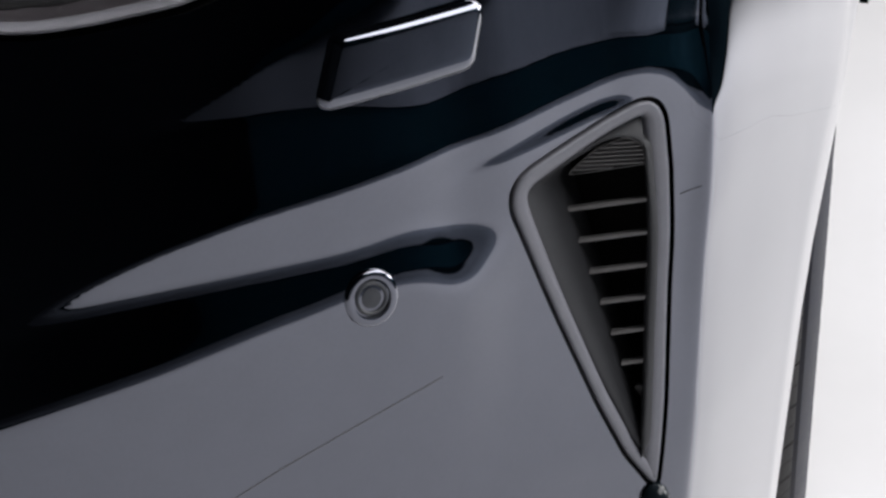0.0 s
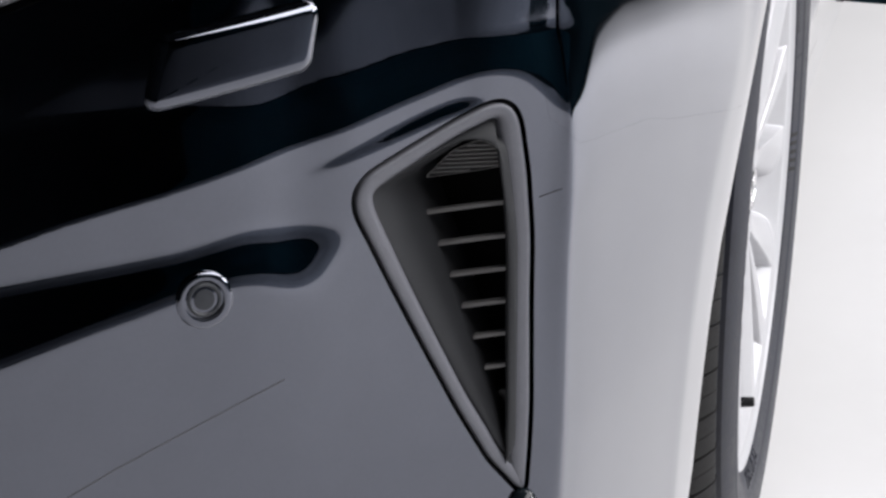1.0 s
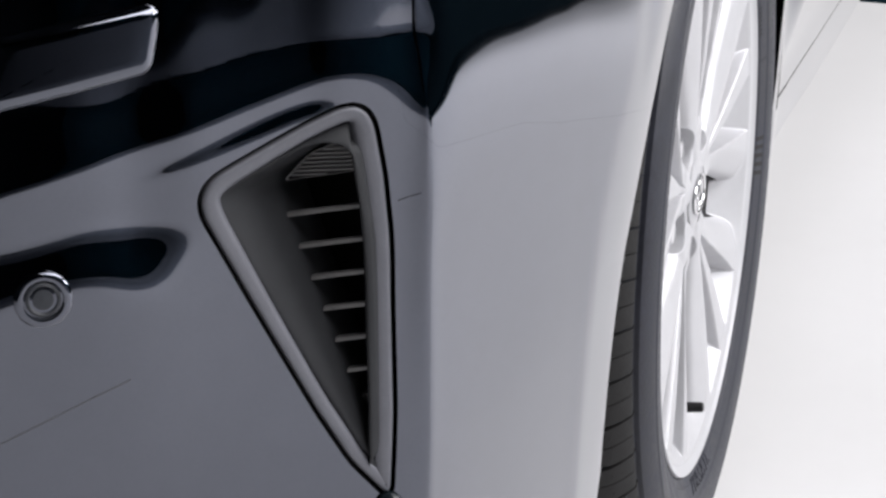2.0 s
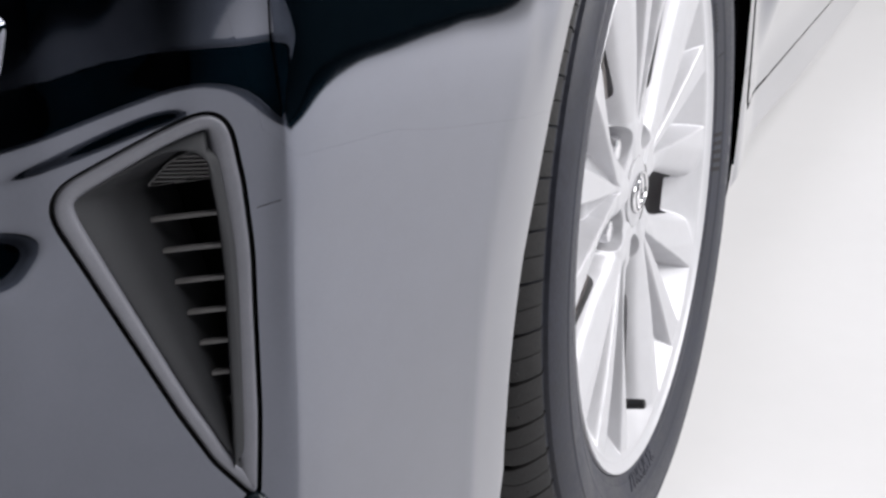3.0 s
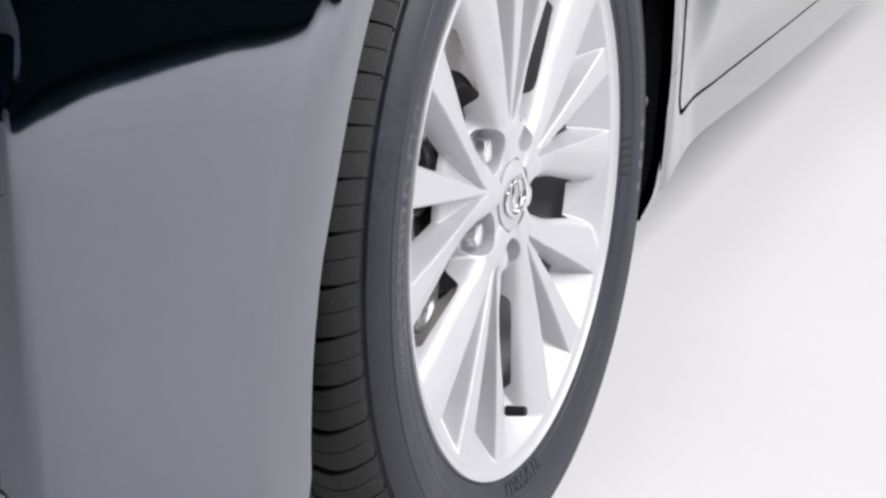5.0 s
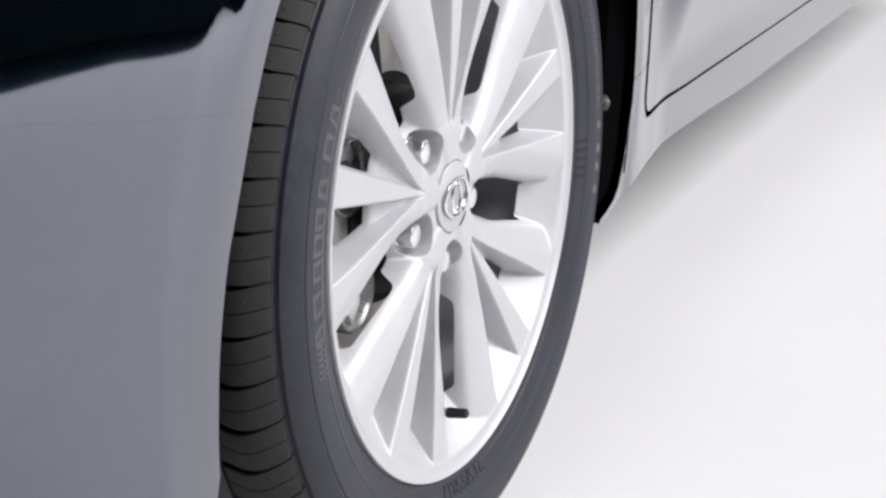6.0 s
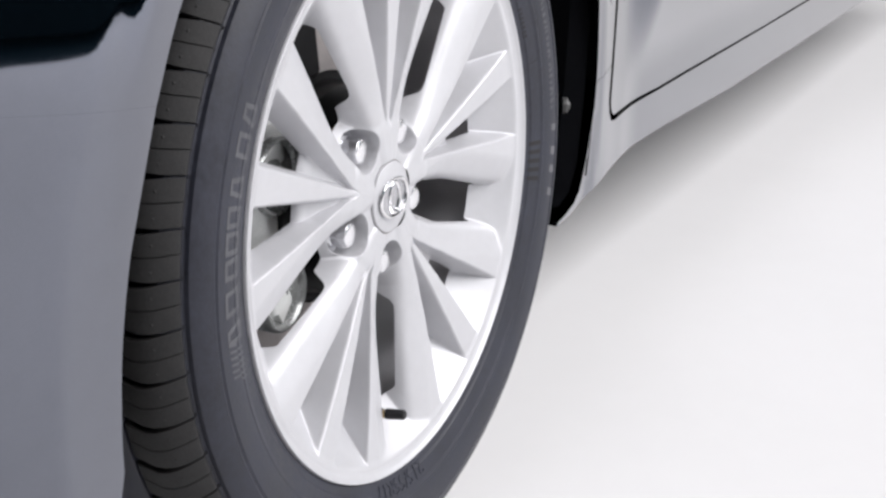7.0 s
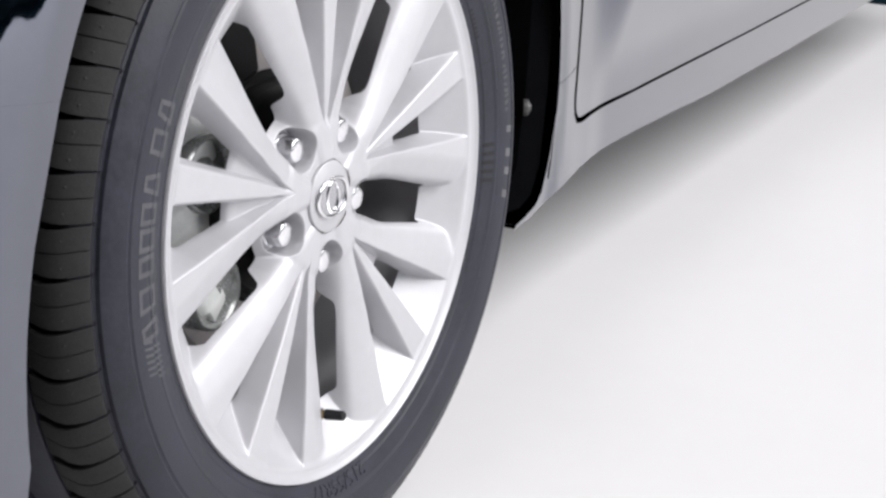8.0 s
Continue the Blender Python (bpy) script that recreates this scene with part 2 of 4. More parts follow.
def lean_table():
    S, Z = np.meshgrid(SG, ZG, indexing="ij")
    zA = curve([-.42, -.359, -.287, -.239, -.2195, -.2059, -.1788, -.1652, -.1555, -.1478, -.12], [.42, .435, .450, .4625, .4665, .4705, .4748, .4742, .4700, .4665, .462], 2)
    zB = curve([-.42, -.338, -.248, -.204, -.1885, -.171, -.1594, -.134], [.47, .476, .484, .4875, .490, .494, .4935, .491], 3)
    zC = curve([-.42, -.338, -.287, -.248, -.206, -.179, -.119, -.052, -.030, -.018, -.005], [.455, .479, .498, .5088, .5172, .5232, .5376, .557, .5545, .545, .530], 3)
    zD = curve([-.42, -.29, -.209, -.161, -.086, -.05, -.03, .02], [.55, .543, .549, .546, .564, .570, .571, .573])
    e = 0.011
    tail = np.interp(ZG, [.4668, .475, .4817, .492], [-.1425, -.1385, -.1335, -.126])[None, :]
    band = smooth(zA - e, zA + e, Z) * (1 - smooth(zB - e, zB + e, Z)) * (1 - smooth(tail - .016, tail + .024, S))
    shelf = smooth(zC - .004, zC + .004, Z)
    diag = np.interp(ZG, [.50, .543, .57, .591, .62], [-.34, -.29, -.242, -.203, -.15])[None, :]
    upper = smooth(zD - .004, zD + .004, Z) * smooth(diag - .008, diag + .008, S)
    front = 1.0 + 18.5 * band + (20 - (6 - 2 * smooth(.545, .56, Z)) * smooth(-.07, -.02, S)) * shelf - (12 + 2.5 * smooth(-.10, -.05, S)) * upper
    # past the band's end the lower skin slopes just enough to meet the same upper skin
    basis = smooth(.35, .38, Z) * (1 - smooth(.43, .47, Z))
    zone = (ZG > .36) & (ZG < .506)
    gain = np.tan(np.radians(front[:, zone])).sum(1)
    start = int((-.205 - SG[0]) / .002)
    lack = np.where(np.arange(len(SG)) > start, gain[start] - gain, 0)
    amp = np.degrees(lack / basis[0, zone].sum())
    corner = int((-.008 - SG[0]) / .002)
    amp[corner:] = amp[corner]
    g = np.exp(-.5 * (np.arange(-30, 31) / 9) ** 2)
    amp = np.convolve(np.pad(amp, 30, "edge"), g / g.sum(), "valid")
    slope = amp[:, None] * basis
    front += slope
    front += 8 * smooth(.64, .74, Z)
    # pressed fold above the vent
    fold = curve([-.185, -.160, -.1234, -.109, -.0954, -.0799, -.0664, -.0528], [.5025, .5100, .5222, .5268, .5310, .5362, .5403, .5432])
    front += 23 * np.exp(-((Z - fold) / .0022) ** 2) * (.40 * smooth(-.165, -.125, S) + .60 * smooth(-.140, -.085, S)) * (1 - smooth(-.062, -.050, S))
    # flank: upright below, leaning in above; the lip round the arch stays upright
    z0 = curve([-.0185, -.0085, .0045, .0205, .046, .1, .14, .19, .3], [.457, .463, .4740, .4825, .4880, .4920, .4925, .486, .482], 3)
    X = np.interp(S, SS, PX)
    free = smooth(.022, .034, arch_gap(X, Z)) * 1.0
    flank = -1.0 + np.minimum(np.maximum(Z - z0, 0) * 118, 8.6 + np.maximum(Z - z0 - .073, 0) * 60) * free
    flank += .6 * (np.maximum(slope, 0) + 2 * (1 - smooth(.45, .48, Z))) * (1 - smooth(0.0, .22, S))
    door = 1 - 15 * smooth(.286, .345, Z) * smooth(1.115, 1.19, S) + 9 * smooth(.40, .60, Z)
    w = smooth(.98, 1.07, S)
    flank = flank * (1 - w) + door * w
    late = .014 * smooth(.525, .545, Z)
    k = smooth(-.0128 + late, -.0038 + late, S)
    return front * (1 - k) + flank * k


def offset_table():
    t = np.tan(np.radians(lean_table()))
    i0 = int((0.36 - ZG[0]) / 0.001)
    d = -np.cumsum(t, axis=1) * 0.001
    i1 = int((0.28 - ZG[0]) / 0.001)
    w = smooth(.86, 1.28, SG)[:, None]
    d = d - d[:, i0:i0 + 1] * (1 - w) - (d[:, i1:i1 + 1] + .0065) * w
    S, Z = np.meshgrid(SG, ZG, indexing="ij")
    d = d - .0028 * (smooth(.70, .95, S) - smooth(.86, 1.28, S)) * (1 - smooth(.22, .35, Z))
    g = np.exp(-.5 * (np.arange(-8, 9) / 2.6) ** 2)
    g /= g.sum()
    pad = np.pad(d, ((8, 8), (0, 0)), "edge")
    return sum(g[k] * pad[k:k + d.shape[0]] for k in range(17))


def arch_lip(s, z):
    """Height of the lip round the wheel arch: in front a flat band that turns in towards the edge, behind a small roll."""
    x = np.interp(s, SS, PX)
    start = np.interp(z, [.25, .29, .365, .432, .48, .553, .62], [.164, .163, .165, .172, .184, .215, .245])
    edge_x = np.interp(z, [.22, .30, .36, .42, .46, .50, .54, .58, .62], [-.383, -.381, -.376, -.3625, -.353, -.3405, -.3255, -.303, -.272])
    edge = np.interp(edge_x, PX[FLANK:], SS[FLANK:])
    u = np.clip((s - start) / np.maximum(edge - start, .02), -.5, 1.3)
    ramp = .04 * np.log1p(np.exp(u / .04))
    front = np.interp(z, [.30, .40, .44, .50, .54], [.0065, .0078, .0068, .0052, .0045]) * ramp
    roll = .0034 * (1 - smooth(-.004, .026, arch_gap(x, z)))
    w = smooth(-.22, -.12, x)
    return -(front * (1 - w) + roll * w) * smooth(.05, .12, s) * (1 - smooth(1.02, 1.06, s))


FLANK = int(np.searchsorted(SS, 0.02))
OFFSET = offset_table()


def skin(s, z, out=0.0):
    """Points of the body's skin, pushed outwards by out."""
    s, z = np.asarray(s, float), np.asarray(z, float)
    fi = np.clip((s - SG[0]) / 0.002, 0, len(SG) - 1.001)
    fj = np.clip((z - ZG[0]) / 0.001, 0, len(ZG) - 1.001)
    i, j = fi.astype(int), fj.astype(int)
    u, v = fi - i, fj - j
    d = (OFFSET[i, j] * (1 - u) * (1 - v) + OFFSET[i + 1, j] * u * (1 - v) + OFFSET[i, j + 1] * (1 - u) * v + OFFSET[i + 1, j + 1] * u * v) + out + arch_lip(s, z)
    nx, ny = np.interp(s, SS, NX), np.interp(s, SS, NY)
    return np.stack([np.interp(s, SS, PX) + nx * d, np.interp(s, SS, PY) + ny * d, z + 0 * s], -1)


def skin_normal(s, z):
    e = 0.002
    a = skin(s + e, z) - skin(s - e, z)
    b = skin(s, z + e) - skin(s, z - e)
    n = np.cross(a, b)
    return n / np.linalg.norm(n, axis=-1, keepdims=True)


def panel(name, outline, mat, parent, label="", holes=(), step=0.007, edge=0.012, out=0.0, fine=(), rim=None):
    """A pressed sheet of the skin inside an outline of (s, z), with turned-in edges."""
    loops = [np.asarray(outline)] + [np.asarray(h) for h in holes]
    lo, hi = loops[0].min(0), loops[0].max(0)
    gx, gz = np.meshgrid(np.arange(lo[0], hi[0], step), np.arange(lo[1], hi[1], step * 0.8))
    pts = np.stack([gx.ravel(), gz.ravel()], 1)
    near = np.full(len(pts), step * 0.45)
    for a0, a1, b0, b1, st in fine:
        out_of = (pts[:, 0] < a0) | (pts[:, 0] > a1) | (pts[:, 1] < b0) | (pts[:, 1] > b1)
        gx, gz = np.meshgrid(np.arange(a0, a1, st), np.arange(b0, b1, st * 0.7))
        more = np.stack([gx.ravel(), gz.ravel()], 1)
        near = np.concatenate([near[out_of], np.full(len(more), st * 0.45)])  # each zone replaces the coarser grid in it
        pts = np.vstack([pts[out_of], more])
    keep = inside(loops[0], pts)
    for h in loops[1:]:
        keep &= ~inside(h, pts)
    for l in loops:
        for q in l:
            keep &= np.hypot(pts[:, 0] - q[0], pts[:, 1] - q[1]) > near
    pts = pts[keep]
    verts, edges = [], []
    for l in loops:
        b = len(verts)
        verts += [tuple(q) for q in l]
        edges += [(b + k, b + (k + 1) % len(l)) for k in range(len(l))]
    verts += [tuple(q) for q in pts]
    res = delaunay_2d_cdt([Vector((float(a), float(b))) for a, b in verts], edges, [], 0, 1e-7)
    V = np.array([tuple(v) for v in res[0]])
    F = np.array([f for f in res[2]])
    c = V[F].mean(1)
    ok = inside(loops[0], c)
    for h in loops[1:]:
        ok &= ~inside(h, c)
    F = F[ok]
    P, N = skin(V[:, 0], V[:, 1], out), skin_normal(V[:, 0], V[:, 1])
    fn = np.cross(P[F[:, 1]] - P[F[:, 0]], P[F[:, 2]] - P[F[:, 0]])
    flip = (fn * N[F[:, 0]]).sum(1) < 0
    F[flip] = F[flip][:, ::-1]
    allv, alln, allf = [P], [N], [list(f) for f in F]
    base = len(P)
    for turn, l in enumerate(loops):
        a = skin(l[:, 0], l[:, 1], out)
        n = skin_normal(l[:, 0], l[:, 1])
        t = np.roll(a, -1, 0) - np.roll(a, 1, 0)
        side = np.cross(t, n)
        side /= np.linalg.norm(side, axis=1)[:, None]
        deep = edge if turn or rim is None else rim
        mid = a - n * deep * 0.12
        b = a - n * deep
        m = len(l)
        allv += [a, mid, b]
        alln += [n, side, side]
        for k in range(m):
            q = (k + 1) % m
            allf += [[base + k, base + q, base + m + q, base + m + k], [base + m + k, base + m + q, base + 2 * m + q, base + 2 * m + k]]
        base += 3 * m
    return mesh_object(name, np.vstack(allv), allf, mat, parent, label, np.vstack(alln))


# ---------------------------------------------------------------- studio
def slab(name, x0, x1, y0, y1, z0, z1, mat, label, category="floor", kind="structure"):
    bm = bmesh.new()
    bmesh.ops.create_cube(bm, size=1)
    for v in bm.verts:
        v.co = ((x0 + x1) / 2 + v.co.x * (x1 - x0), (y0 + y1) / 2 + v.co.y * (y1 - y0), (z0 + z1) / 2 + v.co.z * (z1 - z0))
    me = bpy.data.meshes.new(name)
    bm.to_mesh(me)
    bm.free()
    me.materials.append(mat)
    return tagged(new(name, me), label, category, kind=kind)


bm = bmesh.new()
edge_line = [(-4.5, -4.9), (-.95, -4.9), (.55, -3.75), (1.75, -4.5), (3.0, -5.5), (10.1, -9.4), (10.1, -0.06), (2.80, -0.06), (2.80, 5.0), (-4.5, 5.0)]
lower = [bm.verts.new((x, y, -0.05)) for x, y in edge_line]
upper = [bm.verts.new((x, y, 0.0)) for x, y in edge_line]
bm.faces.new(upper)
bm.faces.new(lower[::-1])
for k in range(len(edge_line)):
    q = (k + 1) % len(edge_line)
    bm.faces.new((lower[k], lower[q], upper[q], upper[k]))
bmesh.ops.recalc_face_normals(bm, faces=bm.faces)
me = bpy.data.meshes.new("floor")
bm.to_mesh(me)
bm.free()
me.materials.append(FLOOR)
tagged(new("floor", me), "seamless matt white studio floor under the car", "floor", kind="structure")
slab("ground", -9, 10.2, -9.5, 9, -0.12, -0.052, FLOOR_DARK, "dark studio ground round the white floor", "ground")
slab("wall_north", -9, 10.2, 9, 9.2, -0.05, 8.0, DARK, "dark unlit studio wall", "wall")
slab("wall_south", -9, 10.2, -9.7, -9.5, -0.05, 8.0, BLUE, "dark blue studio wall, colour lifted as if lit from above", "wall")
# added slab that darkens the wall's foot in the paint's reflections
slab("wall_foot_shade", -9, 10.2, -9.5, -9.42, -0.05, 1.8, WALL_SHADE, "added dark slab painting the dim foot of the studio wall", "wall")
# added unseen cove for the bumper's dim grey reflection: up from the floor, then upright
bm = bmesh.new()
cove = [(-4.9 - .7 * math.sin(radians(a)), .7 - .7 * math.cos(radians(a)) - .004) for a in range(0, 91, 6)] + [(-5.6, 1.0), (-5.6, 1.17)]
rows = []
for x, high in ((-9, 1.0), (-1.5, 1.0), (-.6, .55)):
    rows.append([bm.verts.new((x, y, z * high)) for y, z in cove] + [bm.verts.new((x, y, z)) for y, z in ((-5.68, 1.17 * high), (-5.68, -.05), (-4.9, -.05))])
for a, b in zip(rows, rows[1:]):
    for k in range(len(a)):
        q = (k + 1) % len(a)
        bm.faces.new((a[k], a[q], b[q], b[k]))
bm.faces.new(rows[0])
bm.faces.new(rows[-1][::-1])
bmesh.ops.recalc_face_normals(bm, faces=bm.faces)
me = bpy.data.meshes.new("reflection_cove")
bm.to_mesh(me)
bm.free()
me.materials.append(REFLECTED_GREY)
me.polygons.foreach_set("use_smooth", [True] * len(me.polygons))
me.set_sharp_from_angle(angle=radians(40))
tagged(new("reflection_cove", me), "added unseen low grey cove that gives the bumper its dim reflection", "wall", kind="structure")
slab("wall_east", 10.2, 10.4, -9.5, 9, -0.05, 8.0, DARK, "dark unlit studio wall", "wall")
slab("wall_west", -9.2, -9, -9.5, 9, -0.05, 8.0, DARK, "dark unlit studio wall", "wall")
slab("ceiling", -9.2, 10.4, -9.7, 9.2, 8.0, 8.1, DARK, "dark unlit studio ceiling", "ceiling")

# ---------------------------------------------------------------- car
car = tagged(new("car"), "glossy dark saloon car with silver alloy wheels on a white floor", "car")

# vent opening and panel outlines on the skin
def grown(o, by):
    """An outline pushed outwards."""
    t = np.roll(o, -1, 0) - np.roll(o, 1, 0)
    n = np.stack([t[:, 1], -t[:, 0]], 1) / np.linalg.norm(t, axis=1)[:, None]
    area = (o[:, 0] * np.roll(o[:, 1], -1) - o[:, 1] * np.roll(o[:, 0], -1)).sum()
    return o + n * by * (1 if area > 0 else -1)


VENT = grown(rounded([(-.1243, .5088), (-.0665, .5338), (-.0335, .5462), (-.0258, .505), (-.0220, .470), (-.0218, .385), (-.0238, .3385), (-.0285, .3385), (-.0470, .3605), (-.0640, .3900)],
                     [.0190, .06, .0175, .10, .25, .25, .003, .004, .06, .15]), -.0011)
VENT_BODY = grown(VENT, .0022)


def arch_edge(a0, a1, n=40, grow=0.0):
    """The arch's edge between two angles, as (s, z)."""
    out = []
    for a in np.linspace(a0, a1, n):
        w = min(1, max(0, (115 - a) / 50))
        c = [f * (1 - w) + r * w for f, r in zip((*ARCH_FRONT[:2], float(arch_radius(a))), ARCH_REAR)]
        out.append((s_at(c[0] + (c[2] + grow) * math.cos(radians(a))), c[1] + (c[2] + grow) * math.sin(radians(a))))
    return out


def seam_z(s):
    return float(np.interp(s, [0.0, .08, .112, .21, .30], [.516, .513, .506, .492, .480]))


gap = 0.00003
A_SEAM = 149.0
front_arch = arch_edge(186.0, A_SEAM)
s_arch = front_arch[-1][0]
low_s = front_arch[0][0]
bumper_line = [(-1.10, .225), (low_s - .08, .222), (low_s - .03, .223), (low_s - .012, .226), (low_s - .004, .233)] + front_arch
bumper_line = [p for p in bumper_line if p[1] < seam_z(p[0]) - gap]
seam_s = np.linspace(s_arch - .004, .006, 34)
seam_up = [(-.016, .530), (-.021, .552), (-.034, .60), (-.040, .76)]
bumper_line = [p for p in bumper_line if p[0] < .006 or p[0] > seam_s[0] or p[1] < .4]
bumper_line += [(s, seam_z(s) - gap) for s in seam_s] + [(s - gap, z) for s, z in seam_up]
head_low = [(-.66, .62), (-.46, .599), (-.385, .5890), (-.362, .5862), (-.345, .5843), (-.331, .5836), (-.318, .5840), (-.295, .5870), (-.263, .5935), (-.20, .616), (-.14, .655), (-.125, .72)]
bumper_line += [(-.105, .76), (-.12, .72)] + [(a + .003, b - .003) for a, b in head_low[::-1][1:]] + [(-1.10, .627)]
panel("bumper", dense(bumper_line), PAINT, car, "glossy dark painted front bumper corner", holes=[VENT_BODY], rim=.002, fine=((-.06, .04, .22, .765, .0034), (-.022, .016, .22, .56, .0017), (-.32, -.13, .365, .43, .003), (-.37, -.022, .43, .61, .0034), (-.20, -.04, .50, .552, .0020)))

fender_line = [(s + gap, z) for s, z in seam_up[::-1]]
top_arch = [p for p in arch_edge(A_SEAM + 2, 1.0, 110) if not (p[0] < .5 and p[1] < seam_z(p[0]) + gap)]
fender_line += [(s, seam_z(s) + gap) for s in seam_s[::-1]] + top_arch
S_DOOR = s_at(0.472)
fender_line += [(S_DOOR - .0006, .3435), (S_DOOR + .0094, .40), (S_DOOR + .0320, .76)]
panel("front_fender", dense(fender_line), PAINT, car, "glossy dark painted front wing over the wheel", rim=.002, fine=((.03, .34, .49, .64, .005), (-.05, .03, .50, .765, .0020)))

rocker_line = arch_edge(0.9, -3.0, 6) + [(s_at(.4165), .2922), (s_at(.4115), .2680), (s_at(.4045), .2460), (s_at(.3930), .2240), (s_at(.375), .2150), (s_at(.345), .2115), (s_at(.318), .2110), (s_at(.316), .2080), (s_at(.36), .2060), (s_at(.395), .2085), (s_at(.415), .2126), (s_at(.435), .2162), (s_at(.46), .2192), (s_at(.49), .2214), (s_at(.53), .2226), (s_at(.58), .2227), (s_at(.68), .2205), (s_at(.95), .2090), (s_at(1.3), .2035), (s_at(2.6), .198)]
rocker_line += [(s_at(2.6), .2580), (s_at(1.1), .2655), (s_at(.66), .2708), (S_DOOR + .060, .2742), (S_DOOR + .030, .2738), (S_DOOR + .010, .2775), (S_DOOR - .0010, .2900), (S_DOOR - .0010, .310), (S_DOOR - .0010, .3425)]
panel("rocker_panel", dense(rocker_line, .008), PAINT, car, "painted sill panel below the door", step=0.012, edge=0.03)
door_line = [(S_DOOR, .310)] + [(S_DOOR + .022 - .022 * math.cos(a), .3045 - .022 * math.sin(a)) for a in np.linspace(0, math.pi / 2, 8)][1:] + [(s_at(.66), .2755), (s_at(1.1), .2695), (s_at(1.75), .2660), (s_at(1.75), .76), (S_DOOR + .0325, .76), (S_DOOR + .010, .40)]
panel("front_door", dense(door_line, .008), PAINT, car, "closed painted front door with a dark bottom seal", step=0.012, edge=0.02, out=0.0012)
# painted flange behind the joint between bumper and wing
joint = np.array([(s, seam_z(s)) for s in seam_s] + seam_up)
run = np.gradient(joint, axis=0)
across = np.stack([run[:, 1], -run[:, 0]], 1) / np.linalg.norm(run, axis=1)[:, None]
ribbon = np.vstack([joint + across * .004, (joint - across * .004)[::-1]])
panel("joint_flange", dense(ribbon, .003), PAINT, car, "painted flange behind the panel joint", step=.002, edge=.001, out=-.0005)
# dark inner body behind the gaps
inner = [(-1.10, .235), (low_s - .03, .25), (low_s - .03, .45), (s_arch - .03, .52), (s_arch - .03, .75), (-1.10, .75)]
panel("inner_bumper", dense(inner, .02), BLACK, car, "black inner bumper behind the seams", holes=[grown(VENT, .012)], step=0.02, edge=0.004, out=-0.014)
inner = [(s_at(.43), .235), (s_at(2.6), .235), (s_at(2.6), .75), (s_at(.43), .75)]
panel("inner_sill", dense(inner, .02), BLACK, car, "black inner sill behind the door seal", step=0.03, edge=0.004, out=-0.016)

# underside, wheel housing and liner
bm = bmesh.new()
for x0, x1, y0 in ((-0.86, -0.42, 0.20), (-0.42, 0.40, 0.26), (0.40, 2.6, 0.06)):
    vs = [bm.verts.new(p) for p in ((x0, y0, .222), (x1, y0, .222), (x1, 1.75, .222), (x0, 1.75, .222))]
    f = bm.faces.new(vs)
    ex = bmesh.ops.extrude_face_region(bm, geom=[f])
    for v in ex["geom"]:
        if isinstance(v, bmesh.types.BMVert):
            v.co.z += 0.03
part("underbody", bm, BLACK, car, "black plastic underbody tray", smooth=False)

bm = bmesh.new()
rows = []
for k in range(61):
    a = radians(-14 + 205 * k / 60)
    front = (*ARCH_FRONT[:2], float(arch_radius(math.degrees(a))))
    share = min(1, max(0, (k - 26) / 8))
    ARCH = [f * share + r * (1 - share) for f, r in zip(front, ARCH_REAR)]
    rows.append([bm.verts.new((ARCH[0] + (ARCH[2] + dr) * math.cos(a), y, ARCH[1] + (ARCH[2] + dr) * math.sin(a)))
                 for y, dr in ((.010, -.002), (.018, .004), (.05, .012), (.16, .012 + .003 * math.sin(k * 1.3)), (.30, .006), (.32, -.10), (.32, -.30))])
for r0, r1 in zip(rows, rows[1:]):
    for i in range(6):
        bm.faces.new((r0[i], r0[i + 1], r1[i + 1], r1[i]))
liner = part("wheel_arch_liner", bm, LINER, car, "black felt wheel arch liner")
# liner flange behind the wheel, with its fixing clip
bm = bmesh.new()
prof = [(.424, .45), (.419, .33), (.408, .250), (.390, .222), (.352, .210), (.320, .206)]
prof_in = [(.400, .45), (.392, .33), (.378, .252), (.358, .224), (.330, .211), (.300, .207)]
fl = [[bm.verts.new((x - .004, .020, z)) for x, z in prof], [bm.verts.new((x, .034, z)) for x, z in prof_in], [bm.verts.new((x - .02, .15, z)) for x, z in prof_in]]
for a, b in zip(fl, fl[1:]):
    for i in range(len(prof) - 1):
        bm.faces.new((a[i], a[i + 1], b[i + 1], b[i]))
part("liner_flange", bm, LINER, car, "black plastic edge of the wheel arch liner")
bm = lathe([(.0002, -.004), (.0035, -.0038), (.0042, -.003), (.0045, -.0018), (.0075, -.0014), (.0085, 0), (.0085, .004)], 32)
clip = part("liner_clip", bm, material("grey_clip", (.06, .06, .06), .4, grain=.05), car, "round grey plastic fixing clip")
clip.matrix_basis = pose(.381, .026, .316, 0, 0, 30)

# ---------------------------------------------------------------- front vent
XI = -0.607


def vent_inner():
    return rounded([(.1215, .5005), (.0900, .5245), (.0765, .5225), (.0702, .476), (.0642, .3530)], [.010, .016, .010, .2, .003])


def match_ring(a, b, n=120):
    """Two closed outlines resampled so that corners meet."""
    def res(o, n):
        ring = np.vstack([o, o[:1]])
        l = np.concatenate([[0], np.cumsum(np.linalg.norm(np.diff(ring, axis=0), axis=1))])
        at = np.linspace(0, l[-1], n, endpoint=False)
        return np.stack([np.interp(at, l, ring[:, k]) for k in range(ring.shape[1])], 1)
    return res(a, n), res(b, n)


